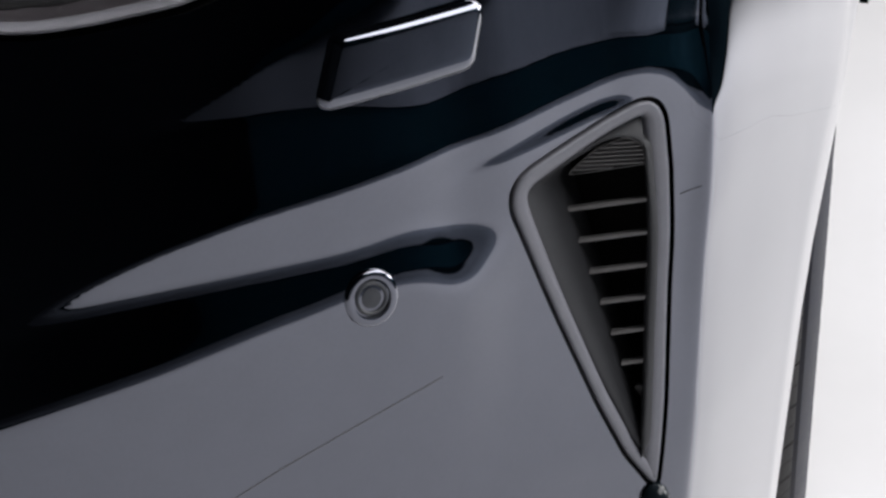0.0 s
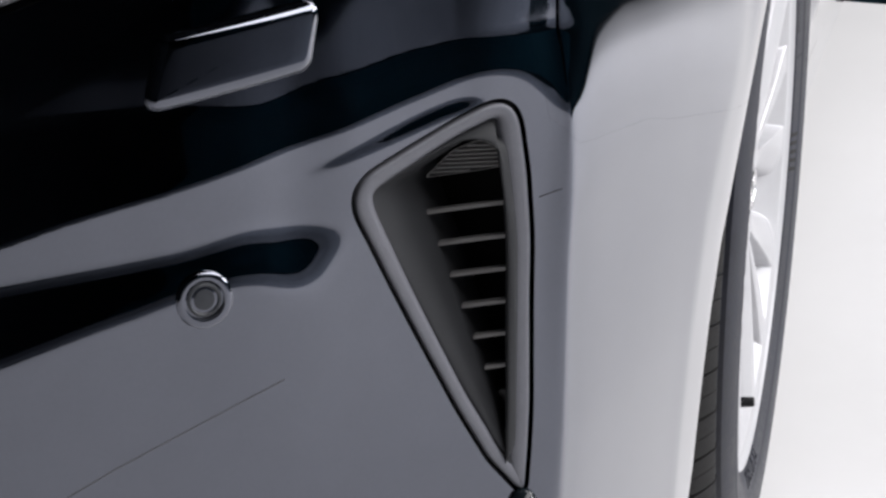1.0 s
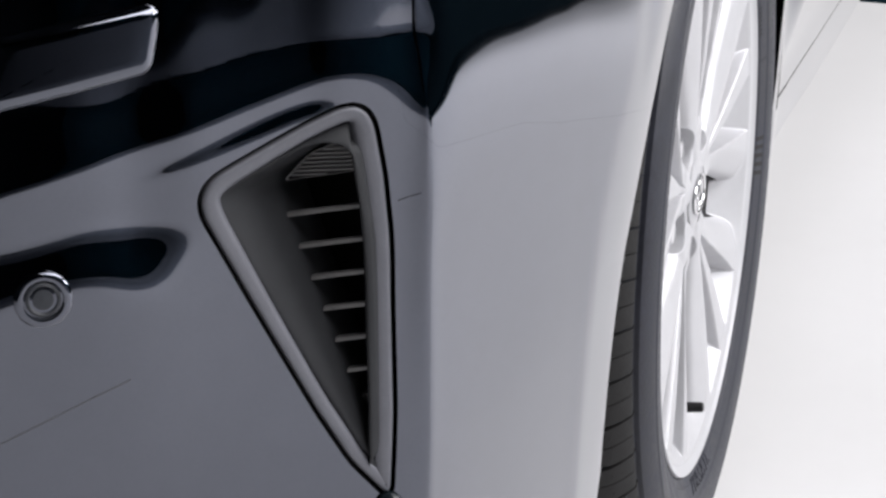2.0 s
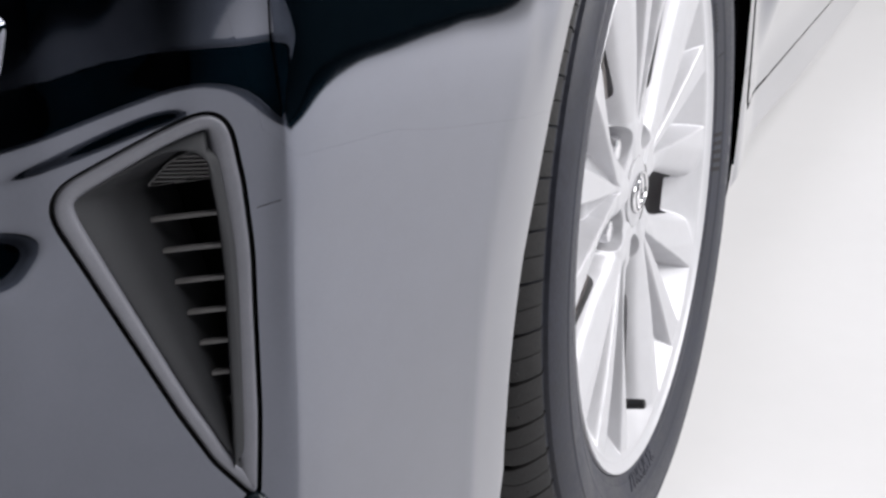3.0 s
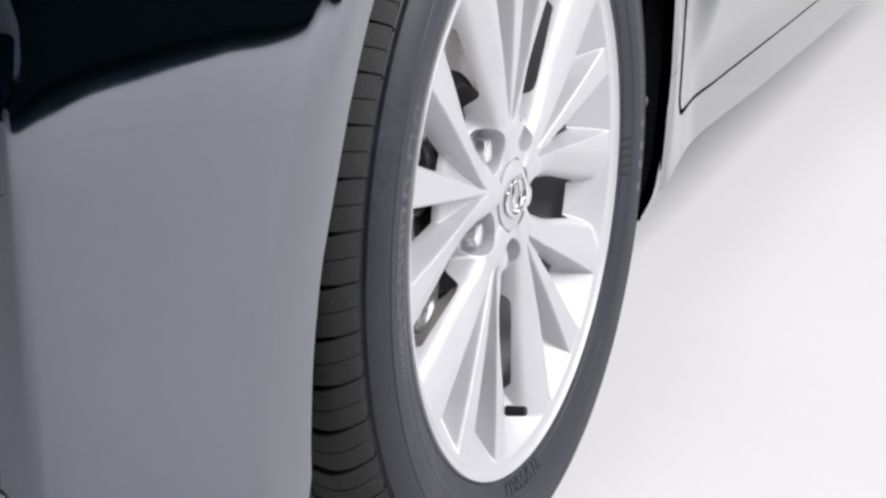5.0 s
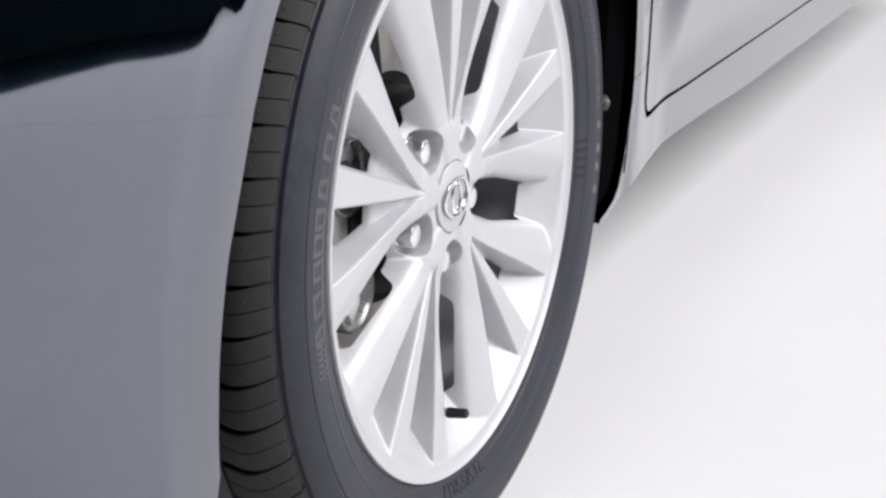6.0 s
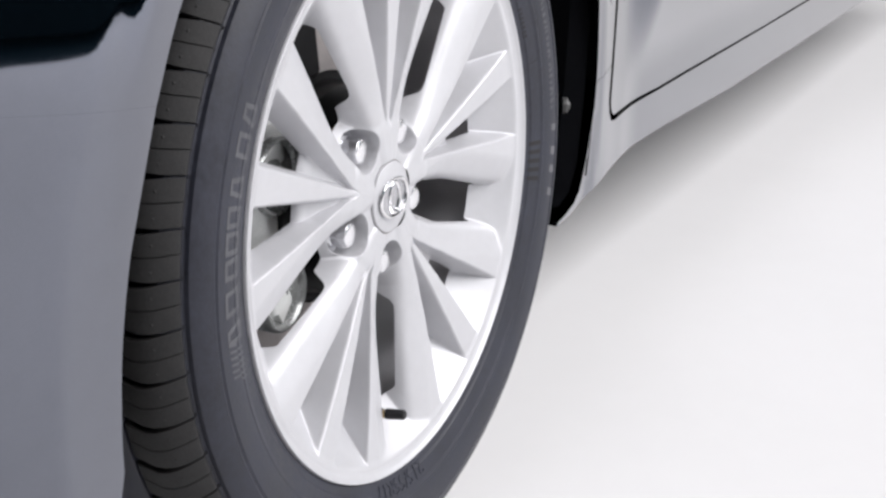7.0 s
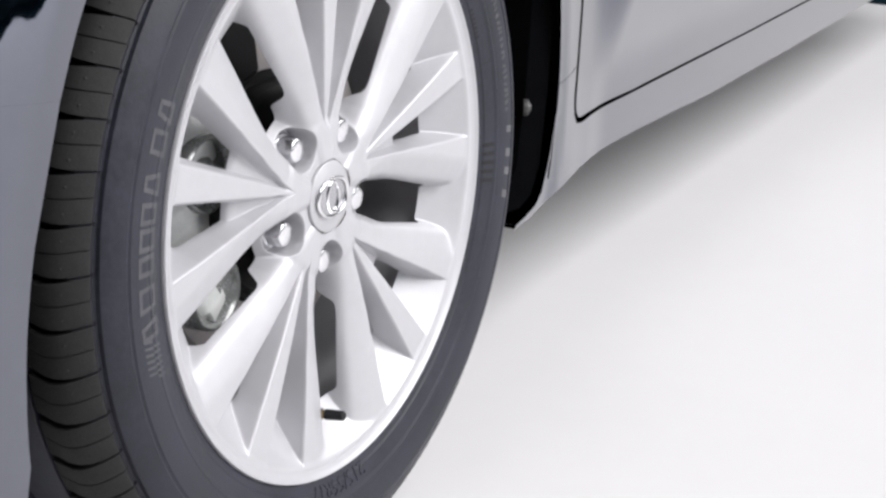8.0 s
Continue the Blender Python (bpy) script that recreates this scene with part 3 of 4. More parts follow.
def build_vent():
    vent = tagged(new("side_vent"), "triangular grey vent insert with silver slats in the bumper")
    vent.parent = car
    out, inn = match_ring(VENT, vent_inner(), 150)
    P = skin(out[:, 0], out[:, 1])
    N = skin_normal(out[:, 0], out[:, 1])
    cen = P.mean(0)
    inw = cen - P
    inw -= N * (inw * N).sum(1)[:, None]
    inw /= np.linalg.norm(inw, axis=1)[:, None]
    run = np.roll(P, -1, 0) - np.roll(P, 1, 0)
    across = np.cross(N, run)
    across /= np.linalg.norm(across, axis=1)[:, None]
    across *= np.sign((across * inw).sum())
    inw = across
    I = np.stack([0 * inn[:, 0] + XI, inn[:, 0], inn[:, 1]], 1)
    wide = (np.interp(P[:, 2], [.340, .352, .370], [.55, .85, 1.0]) * np.interp(out[:, 0], [-.125, -.10, -.07, -.040, -.030], [1.35, 1.15, 1.0, 1.0, 1.4]))[:, None]
    rings = [P - N * up + inw * w * (wide if w > .001 else 1) for up, w in ((.006, .0010), (.0020, 0), (.0004, .0004), (-.0002, .0010), (-.0003, .0022), (-.0002, .0042), (.0002, .0056), (.0011, .0067), (.0026, .0075), (.0046, .0080))]
    lastp = rings[-1]
    for f in (.05, .13, .25, .38, .52, .66, .80, .91, 1.0):
        q = lastp * (1 - f) + I * f
        q[:, 0] += -0.0055 * math.sin(math.pi * f ** .8)
        rings.append(q)
    rings.append(I + np.array([.03, 0, 0]))
    V = np.vstack(rings)
    n = len(P)
    F = []
    for k in range(len(rings) - 1):
        for i in range(n):
            j = (i + 1) % n
            F.append((k * n + i, k * n + j, (k + 1) * n + j, (k + 1) * n + i))
    cut = 9 * n
    mesh_object("vent_trim", V[:10 * n], [f for f in F if max(f) < 10 * n], TRIM, vent, "satin grey plastic vent surround")
    mesh_object("vent_funnel", V[cut:], [tuple(i - cut for i in f) for f in F if min(f) >= cut], FUNNEL_SHADE, vent, "grey vent funnel with its recess shade painted into the colour")
    # black strip that paints the shade in the gap round the insert
    g0, g1 = grown(VENT, -.0015), grown(VENT, .0065)
    ga, gb = skin(g0[:, 0], g0[:, 1], -.0045), skin(g1[:, 0], g1[:, 1], -.0055)
    m = len(g0)
    mesh_object("gap_shade", np.vstack([ga, gb]), [(k, (k + 1) % m, m + (k + 1) % m, m + k) for k in range(m)], VOID, vent, "black strip painted as the shade in the gap round the vent")
    # added box behind, its near-black colour stands in for deep shade
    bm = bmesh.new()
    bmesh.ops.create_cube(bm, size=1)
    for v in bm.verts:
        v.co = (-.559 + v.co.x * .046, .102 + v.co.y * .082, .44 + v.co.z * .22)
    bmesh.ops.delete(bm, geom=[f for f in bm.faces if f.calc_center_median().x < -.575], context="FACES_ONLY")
    part("duct_shade_box", bm, VOID, vent, "black box painted as the deep shade behind the slats", smooth=False)
    # slats, each a rounded bar
    for k in range(6):
        zr, zl = .4922 - .0166 * k, .4818 - .0154 * k
        yr, yl = .0718 - .0011 * k, .1125 - .0064 * k
        bm = bmesh.new()
        loops = []
        for y, z in ((yl + .002, zl - .0006), ((yl + yr) / 2, (zl + zr) / 2), (yr + (.001 if k < 4 else .0035), zr - (.0003 if k < 4 else .001))):
            loops.append([bm.verts.new((XI + dx, y, z + dz)) for dx, dz in ((.0045, .0008), (.0006, .0013), (-.0004, .0010), (-.0006, 0), (-.0004, -.0010), (.0006, -.0013), (.0045, -.0008))])
        for a, b in zip(loops, loops[1:]):
            for i in range(7):
                j = (i + 1) % 7
                bm.faces.new((a[i], a[j], b[j], b[i]))
        bm.faces.new(loops[0])
        bm.faces.new(loops[-1][::-1])
        part("slat", bm, GRILLE, vent)
    # ribbed cap pieces at the top and the foot
    def ribbed(name, outline, ribs, tilt, label):
        o = np.array(outline)
        bm = bmesh.new()
        a = [bm.verts.new((XI + .004, y, z)) for y, z in o]
        b = [bm.verts.new((XI + .0005, y, z)) for y, z in o]
        c = o.mean(0)
        q = [bm.verts.new((XI + .0005, *(p + (c - p) * .06))) for p in o]
        d = [bm.verts.new((XI + .0022, *(p + (c - p) * .08))) for p in o]
        n = len(o)
        for u, v in ((a, b), (b, q), (q, d)):
            for i in range(n):
                j = (i + 1) % n
                bm.faces.new((u[i], u[j], v[j], v[i]))
        bm.faces.new(d)
        plate = part(name, bm, CAP, vent, label, smooth=False)
        if not ribs:
            return
        # pale raised edge all round
        bm = bmesh.new()
        loops = [[bm.verts.new((XI + dx, *(p + (c - p) * f))) for p in o] for dx, f in ((.0010, -.004), (-.0001, .0), (-.0001, .035), (.0012, .050))]
        for u, v in zip(loops, loops[1:]):
            for i in range(n):
                j = (i + 1) % n
                bm.faces.new((u[i], u[j], v[j], v[i]))
        part("cap_edge", bm, RIB, plate)
        y0, y1, z0, z1 = o[:, 0].min(), o[:, 0].max(), o[:, 1].min(), o[:, 1].max()
        for k in range(ribs):
            z = z0 + (z1 - z0) * (k + .6) / (ribs + .4)
            ys = np.linspace(y0 - .01, y1 + .01, 160)
            pts = np.stack([ys, z - (ys - (y0 + y1) / 2) * tilt], 1)
            m = inside(o + (c - o) * .06, pts)
            if m.sum() < 4:
                continue
            ya, yb = ys[m][0], ys[m][-1]
            bm = bmesh.new()
            ends = []
            for y in (ya, yb):
                zz = z - (y - (y0 + y1) / 2) * tilt
                ends.append([bm.verts.new((XI + dx, y, zz + dz)) for dx, dz in ((.003, -.0005), (.0004, -.00042), (.0002, 0), (.0004, .00042), (.003, .0005))])
            for i in range(4):
                bm.faces.new((ends[0][i], ends[0][i + 1], ends[1][i + 1], ends[1][i]))
            part("rib", bm, RIB, plate)
    top = rounded([(.1165, .4982), (.1025, .5137), (.0878, .5212), (.0790, .5170), (.0762, .5088)], [.001, .02, .008, .008, .001], .0015)
    ribbed("ribbed_cap", top, 10, .16, "finely ribbed grey cap in the vent")
    foot = rounded([(.0758, .3924), (.0662, .3948), (.0662, .3895), (.0696, .3858)], [.001, .001, .003, .003], .0008)
    ribbed("vent_foot", foot, 0, .2, "small grey foot piece in the vent")


build_vent()

# fine joint line beside the vent
panel("joint_line", dense([(-.0198, .4913), (-.0082, .4946), (-.0082, .4950), (-.0198, .4917)], .001), BLACK, car, "fine dark joint line beside the vent", step=.004, edge=.0006, out=.0002)
# fine seam low on the bumper
seam_low = np.array([(-.262, .3842), (-.2505, .3890), (-.235, .3958), (-.2176, .4022), (-.1962, .4102), (-.173, .4188), (-.1555, .4246)])
panel("bumper_seam", dense(np.vstack([seam_low, (seam_low + [0, .0006])[::-1]]), .002), material("seam_shadow", (.075, .077, .085), .4, grain=.1), car, "fine shallow seam low on the bumper", step=.004, edge=.0006, out=.00015)
# small dark lower trim tip under the vent
bm = bmesh.new()
bmesh.ops.create_uvsphere(bm, u_segments=24, v_segments=16, radius=1)
c0 = skin(np.array([-.0262]), np.array([.3300]))[0]
for v in bm.verts:
    v.co = (c0[0] + v.co.x * .008, c0[1] + v.co.y * .0085, c0[2] + v.co.z * .010)
part("lower_trim_tip", bm, material("gloss_black_plastic", (.008, .012, .015), .18, spec=.3, grain=.1), car, "small rounded gloss dark trim tip")


# ---------------------------------------------------------------- sensor, cover, headlight
def disc_on_skin(name, s, z, profile, mat, parent, label=""):
    p = skin(np.array([s]), np.array([z]))[0]
    n = Vector(skin_normal(np.array([s]), np.array([z]))[0])
    bm = lathe(profile, 64)
    m = Matrix.Translation(p) @ n.to_track_quat("-Y", "Z").to_matrix().to_4x4()
    bmesh.ops.transform(bm, matrix=m, verts=bm.verts)
    return part(name, bm, mat, parent, label)


sensor = tagged(new("parking_sensor"), "round parking sensor with a painted ring")
sensor.parent = car
disc_on_skin("sensor_ring", -.1920, .4688, [(.0128, .004), (.0128, .0002), (.0124, -.0005), (.0116, -.0009), (.0106, -.0011), (.0094, -.0011), (.0088, -.0010)], PAINT, sensor)
disc_on_skin("sensor_face", -.1920, .4688, [(.0090, .002), (.0089, -.0009), (.0084, .0006), (.0080, .0006), (.0077, -.0004), (.0066, -.0008), (.0060, -.0004), (.0057, .0004), (.0048, .0004), (.0044, -.0004), (.0001, -.0007)], SENSOR, sensor, "grey ringed sensor face")


def washer_cover():
    """A raised lid on a smoothed copy of the skin, with a rounded edge all round."""
    o = rounded([(-.2115, .5482), (-.2015, .5802), (-.1280, .5925), (-.1352, .5622)], [.0062, .007, .0075, .009], .0012)
    c = o.mean(0)
    near = np.array([(a, b) for a in np.linspace(-.225, -.12, 24) for b in np.linspace(.545, .60, 14)])

    def terms(q):
        a, b = (q[:, 0] - c[0]) * 20, (q[:, 1] - c[1]) * 20
        return np.stack([a * 0 + 1, a, b, a * a, a * b, b * b], 1)

    fit = np.linalg.lstsq(terms(near), skin(near[:, 0], near[:, 1]), rcond=None)[0]

    def base(q):
        e = .001
        p = terms(q) @ fit
        du = terms(q + np.array([e, 0])) @ fit - p
        dv = terms(q + np.array([0, e])) @ fit - p
        n = np.cross(du, dv)
        return p, n / np.linalg.norm(n, axis=1)[:, None]

    def lift(q):
        """The lid stands a little prouder at its top than at its foot."""
        return ((q[:, 1] - c[1]) * .05)[:, None]

    V, N = [], []
    for inset, up, turn in ((-.0008, -.004, 62), (-.0002, .0024, 54), (.0004, .0036, 46), (.0011, .0044, 40), (.0024, .0052, 28), (.0036, .0057, 16), (.0044, .0059, 3)):
        q = grown(o, -inset)
        p, n = base(q)
        t = np.roll(p, -1, 0) - np.roll(p, 1, 0)
        side = np.cross(t, n)
        side /= np.linalg.norm(side, axis=1)[:, None]
        side *= np.sign((side * (p - p.mean(0))).sum())
        V.append(p + n * (up + lift(q)))
        N.append(n * math.cos(radians(turn)) + side * math.sin(radians(turn)))
    rim = grown(o, -.0044)
    for k in (.25, .5, .75, .95):
        p, n = base(rim + (c - rim) * k)
        V.append(p + n * (.0059 + lift(rim + (c - rim) * k)))
        N.append(n * 1)
    N = [v + np.array([0, 0, -.05]) for v in N]
    N = [v / np.linalg.norm(v, axis=1)[:, None] for v in N]
    n = len(o)
    F = [(a * n + i, a * n + (i + 1) % n, (a + 1) * n + (i + 1) % n, (a + 1) * n + i) for a in range(len(V) - 1) for i in range(n)]
    F.append(tuple((len(V) - 1) * n + i for i in range(n)))
    A, B = np.vstack(V), np.vstack(N)
    f = F[9 * n]
    if np.cross(A[f[1]] - A[f[0]], A[f[2]] - A[f[0]]) @ B[f[0]] < 0:
        F = [g[::-1] for g in F]
    mesh_object("washer_cover", np.vstack(V), F, PAINT, car, "raised glossy dark headlamp washer cover", np.vstack(N))


washer_cover()


def headlight():
    lamp = tagged(new("headlight"), "clear headlamp with a chrome reflector and grey bezel")
    lamp.parent = car
    line = dense([(-1.08, .63)] + head_low + [(-.13, .755), (-1.08, .755)], .006)
    glass = bpy.data.materials.new("headlamp_lens")
    glass.use_nodes = True
    g = glass.node_tree.nodes["Principled BSDF"]
    g.inputs["Transmission Weight"].default_value, g.inputs["Roughness"].default_value, g.inputs["IOR"].default_value = 1.0, 0.02, 1.45
    lens = panel("lens", line, glass, lamp, "clear polycarbonate lens", step=.012, edge=.004, out=.003)
    lens.visible_shadow = False
    bez = [(-1.08, .63)] + head_low
    o = np.array(bez)
    def strip(levels, n=160):
        ss = np.linspace(-1.08, -.13, n)
        zz = np.interp(ss, o[:, 0], o[:, 1])
        bm = bmesh.new()
        loops = []
        for up, out, wave in levels:
            P = skin(ss, zz + up, out + wave * np.sin(ss * 260))
            loops.append([bm.verts.new(p) for p in P])
        for a, b in zip(loops, loops[1:]):
            for i in range(n - 1):
                bm.faces.new((a[i], a[i + 1], b[i + 1], b[i]))
        return bm
    part("bezel", strip([(-.002, -.004, 0), (-.0005, .0005, 0), (.0008, .0012, 0), (.0020, .0010, 0), (.0028, .0002, 0), (.0032, -.004, 0)]), material("grey_bezel", (.40, .40, .44), .25, .6, grain=.04), lamp, "grey headlamp bezel")
    part("inner_trim", strip([(.0028, -.003, 0), (.0038, -.009, 0), (.0058, -.011, 0), (.0068, -.018, 0)]), material("smoked_trim", (.06, .055, .06), .3, .3, grain=.1), lamp, "smoked dark headlamp trim")
    part("reflector", strip([(.0064, -.012, .001), (.010, -.022, .002), (.020, -.040, .003), (.05, -.07, .004), (.13, -.08, .004)]), CHROME, lamp, "fluted chrome reflector")


headlight()

# ---------------------------------------------------------------- wheel
wheel = tagged(new("wheel"), "silver multi-spoke alloy wheel with a low-profile tyre")
wheel.parent = car
wheel.matrix_basis = pose(HUB[0] + -0.0078, HUB[1] + -0.0005, HUB[2] + 0.0009, -1.97, 0, 0.56)
NUTS = 54.0


def smin(a, b, k):
    h = np.clip(0.5 + 0.5 * (b - a) / k, 0, 1)
    return b * (1 - h) + a * h - k * h * (1 - h)


def soft(x, k):
    """A rounded max(x, 0)."""
    return np.where(x > 8 * k, x, k * np.log1p(np.exp(np.minimum(x, 8 * k) / k)))


def spoke_depth(r, delta):
    """Depth of the wheel's face behind the lip at radius r and angle delta (degrees) from the middle of a spoke group."""
    face = np.interp(r, [.03, .05, .075, .12, .17, .222, .24], [.017, .0175, .0160, .012, .0085, .0058, .005])
    g = np.abs(delta)
    dr = np.radians(delta)

    def across(a, b):
        return r * np.sin(np.radians(a - b))

    # the two outer spokes: a flat top that narrows towards the hub, a steep inner wall, a broad outer facet
    inner = np.interp(r, [.050, .066, .081, .112, .150, .185, .222], [0.0, 4.6, 8.4, 12.7, 15.6, 17.2, 18.2])
    crest = np.maximum(np.interp(r, [.100, .115, .154, .190, .222], [11.0, 13.2, 18.0, 21.6, 23.4]), inner + .3)
    rim_side = 36 - np.degrees(np.arcsin(np.minimum(.0180 / r, .9)))
    rim_side = np.maximum(rim_side, 30.6 - 8.0 * (1 - smooth(.055, .125, r)) - 3.2 * smooth(.070, .100, r))
    facet = np.clip((g - crest) / (rim_side - crest), 0, None)
    drop = .003 + .0068 * smooth(.055, .125, r)
    outer = face + soft(inner - g, .12) * r * .0175 * 4.5
    outer = outer + drop * soft(facet - .05, .06) ** 1.12 + soft(across(g, rim_side), .0022) * 5.0
    # the middle spoke, a wedge that widens towards the rim
    half = np.interp(r, [.060, .085, .12, .222], [2.2, 3.2, 3.5, 3.9])
    middle = face + .0008 + soft(across(g, half), .0005) * 4.5
    y = smin(outer, middle, .0022)
    # web between the spokes near the hub
    web = np.interp(r, [.05, .070, .115], [.0180, .0215, .0270]) + soft(r - .127, .002) * 2.6
    y = np.where(g < inner, smin(y, web, .003), y)
    # outer ring: lip, then a hollow curve down into the barrel
    x = soft(.2240 - r, .0007)
    ring = .0045 + .86 * np.minimum(x, .1) - 1.8 * np.minimum(x, .1) ** 2
    y = smin(y, ring, .0025)
    # hub disc
    hub = .0178 + soft(r - .062, .002) * 1.5
    y = smin(y, hub, .009)
    # lug pockets
    for sgn in (-1, 1):
        a = radians(36 * sgn)
        q = np.hypot(r * np.cos(dr) - .05715 * math.cos(a), r * np.sin(dr) - .05715 * math.sin(a))
        well = .0410 - soft(q - .0158, .0003) * 10
        y = np.maximum(y, np.where(q < .0195, well, 0))
    return y


def spoke_cut(r, delta):
    """Depth at which the casting ends: shallower in the slots of a group than in the broad windows."""
    g = np.abs(delta)
    reach = smooth(.090, .105, r) * (1 - smooth(.178, .194, r))
    return .0425 - (.0100 * (1 - smooth(15, 22, g)) + .0168 * smooth(23, 26, g)) * reach


def build_spokes():
    na, nr = 384, 170
    dl = np.linspace(-36, 36, na + 1)
    rr = np.concatenate([np.linspace(.0312, .075, 60), np.linspace(.0762, .2272, nr - 60)])
    D, Rr = np.meshgrid(dl, rr, indexing="ij")
    Y = spoke_depth(Rr, D)
    base = radians(NUTS + 36)
    A = np.radians(D)
    V = np.stack([Rr * np.cos(A), Y, Rr * np.sin(A)], -1).reshape(-1, 3)
    dyr = np.gradient(Y, rr, axis=1)
    dya = np.gradient(Y, np.radians(dl), axis=0) / Rr
    n = np.stack([dyr * np.cos(A) - dya * np.sin(A), -np.ones_like(Y), dyr * np.sin(A) + dya * np.cos(A)], -1)
    n = (n / np.linalg.norm(n, axis=-1, keepdims=True)).reshape(-1, 3)
    verts, norms, faces = V.tolist(), n.tolist(), []
    made = {}

    below = (Y - spoke_cut(Rr, D)).ravel()
    deep = below > 0

    def crossing(i, j):
        key = (min(i, j), max(i, j))
        if key not in made:
            f = -below[i] / (below[j] - below[i])
            made[key] = len(verts)
            verts.append((V[i] + (V[j] - V[i]) * f).tolist())
            norms.append((n[i] + (n[j] - n[i]) * f).tolist())
        return made[key]

    for i in range(na):
        for j in range(nr - 1):
            q = (i * nr + j, i * nr + j + 1, (i + 1) * nr + j + 1, (i + 1) * nr + j)
            k = sum(deep[v] for v in q)
            if k == 0:
                faces.append(q)
            elif k < 4:
                poly = []
                for a, b in zip(q, q[1:] + q[:1]):
                    if not deep[a]:
                        poly.append(a)
                    if deep[a] != deep[b]:
                        poly.append(crossing(a, b))
                if len(poly) > 2:
                    faces.append(tuple(poly))
    used = sorted({v for f in faces for v in f})
    new_at = {v: k for k, v in enumerate(used)}
    first = mesh_object("spoke", [verts[v] for v in used], [[new_at[v] for v in f] for f in faces], ALLOY, wheel, "", [norms[v] for v in used])
    first.matrix_basis = Matrix.Rotation(-base, 4, "Y")
    for k in range(1, 5):
        ob = new("spoke", first.data)
        ob.parent = wheel
        ob.matrix_basis = Matrix.Rotation(-base - radians(72 * k), 4, "Y")


build_spokes()
bm = lathe([(.2262, .0048), (.2300, .0038), (.2330, .0022), (.2345, .0008), (.2353, .0004), (.2361, .0014), (.2363, .004), (.2350, .010), (.2260, .014), (.2170, .020),
            (.2110, .035), (.2040, .060), (.2020, .09), (.2020, .19), (.214, .20), (.232, .205)], 200)
part("rim", bm, ALLOY, wheel, "silver rim flange and barrel")
# centre cap with its badge
bm = lathe([(.0302, .030), (.0302, .0172), (.0297, .0160), (.0285, .0154), (.0001, .0138)], 96)
part("centre_cap", bm, ALLOY, wheel, "round silver centre cap")
bm = lathe([(.0180, .0150), (.0180, .0140), (.0160, .0134), (.0001, .0130)], 72)
for v in bm.verts:
    v.co.x *= 1.26
    v.co.z *= .90
part("badge", bm, material("badge_ground", (.46, .46, .48), .22, .8, grain=.04), wheel, "plain oval badge ground")
for sx, sz, thick in ((.0222, .0160, .075), (.0082, .0127, .13)):
    bm = bmesh.new()
    cols = []
    for k in range(64):
        a = 2 * math.pi * k / 64
        col = []
        for q in range(10):
            b = 2 * math.pi * q / 10
            f = 1 + thick * math.cos(b)
            col.append(bm.verts.new((sx * f * math.cos(a), .0128 - .0011 * math.sin(b), sz * f * math.sin(a))))
        cols.append(col)
    for k in range(64):
        for q in range(10):
            c, d = cols[k], cols[(k + 1) % 64]
            bm.faces.new((c[q], c[(q + 1) % 10], d[(q + 1) % 10], d[q]))
    part("badge_ring", bm, CHROME, wheel, "plain oval chrome ring")
# lug nuts
for k in range(5):
    a = radians(NUTS + 72 * k)
    bm = lathe([(.0118, .046), (.0118, .0385), (.0112, .0375), (.0100, .0372), (.0098, .036)], 48)
    hexa = [(.0108, .0372), (.0108, .0262), (.0098, .0238), (.0080, .0230), (.0040, .0226), (.0001, .0225)]
    cols = []
    for i in range(36):
        b = radians(i * 10)
        f = math.cos(math.pi / 6) / math.cos((b % (math.pi / 3)) - math.pi / 6)
        cols.append([bm.verts.new((r * (f if q < 2 else (1 + (f - 1) * .4 if q == 2 else 1)) * math.cos(b), y, r * (f if q < 2 else (1 + (f - 1) * .4 if q == 2 else 1)) * math.sin(b))) for q, (r, y) in enumerate(hexa)])
    for i in range(36):
        for q in range(5):
            bm.faces.new((cols[i][q], cols[i][q + 1], cols[(i + 1) % 36][q + 1], cols[(i + 1) % 36][q]))
    bmesh.ops.translate(bm, verts=bm.verts, vec=(.05715 * math.cos(a), 0, .05715 * math.sin(a)))
    part("lug_nut", bm, NUT, wheel, "chrome lug nut", angle=25)
# valve
av, rv = radians(266.0), .190
bm = lathe([(.0001, -.0130), (.0034, -.0128), (.0042, -.0118), (.0044, -.0100), (.0047, .0030), (.0047, .0052), (.0040, .0058), (.0001, .0058)], 24)
mv = pose(rv * math.cos(av), .012, rv * math.sin(av)) @ Matrix.Rotation(radians(-8), 4, "X")
bmesh.ops.transform(bm, matrix=mv, verts=bm.verts)
part("valve_cap", bm, BLACK, wheel, "black plastic valve cap")
bm = lathe([(.0034, .005), (.0037, .0062), (.0037, .0085), (.0033, .0092)], 24)
bmesh.ops.transform(bm, matrix=mv, verts=bm.verts)
part("valve_collar", bm, BRASS, wheel, "thin brass collar of the valve")
bm = lathe([(.0036, .009), (.0050, .0098), (.0056, .016), (.0075, .020), (.0075, .03)], 24)
bmesh.ops.transform(bm, matrix=mv, verts=bm.verts)
part("valve_stem", bm, CAP, wheel, "grey rubber valve stem")

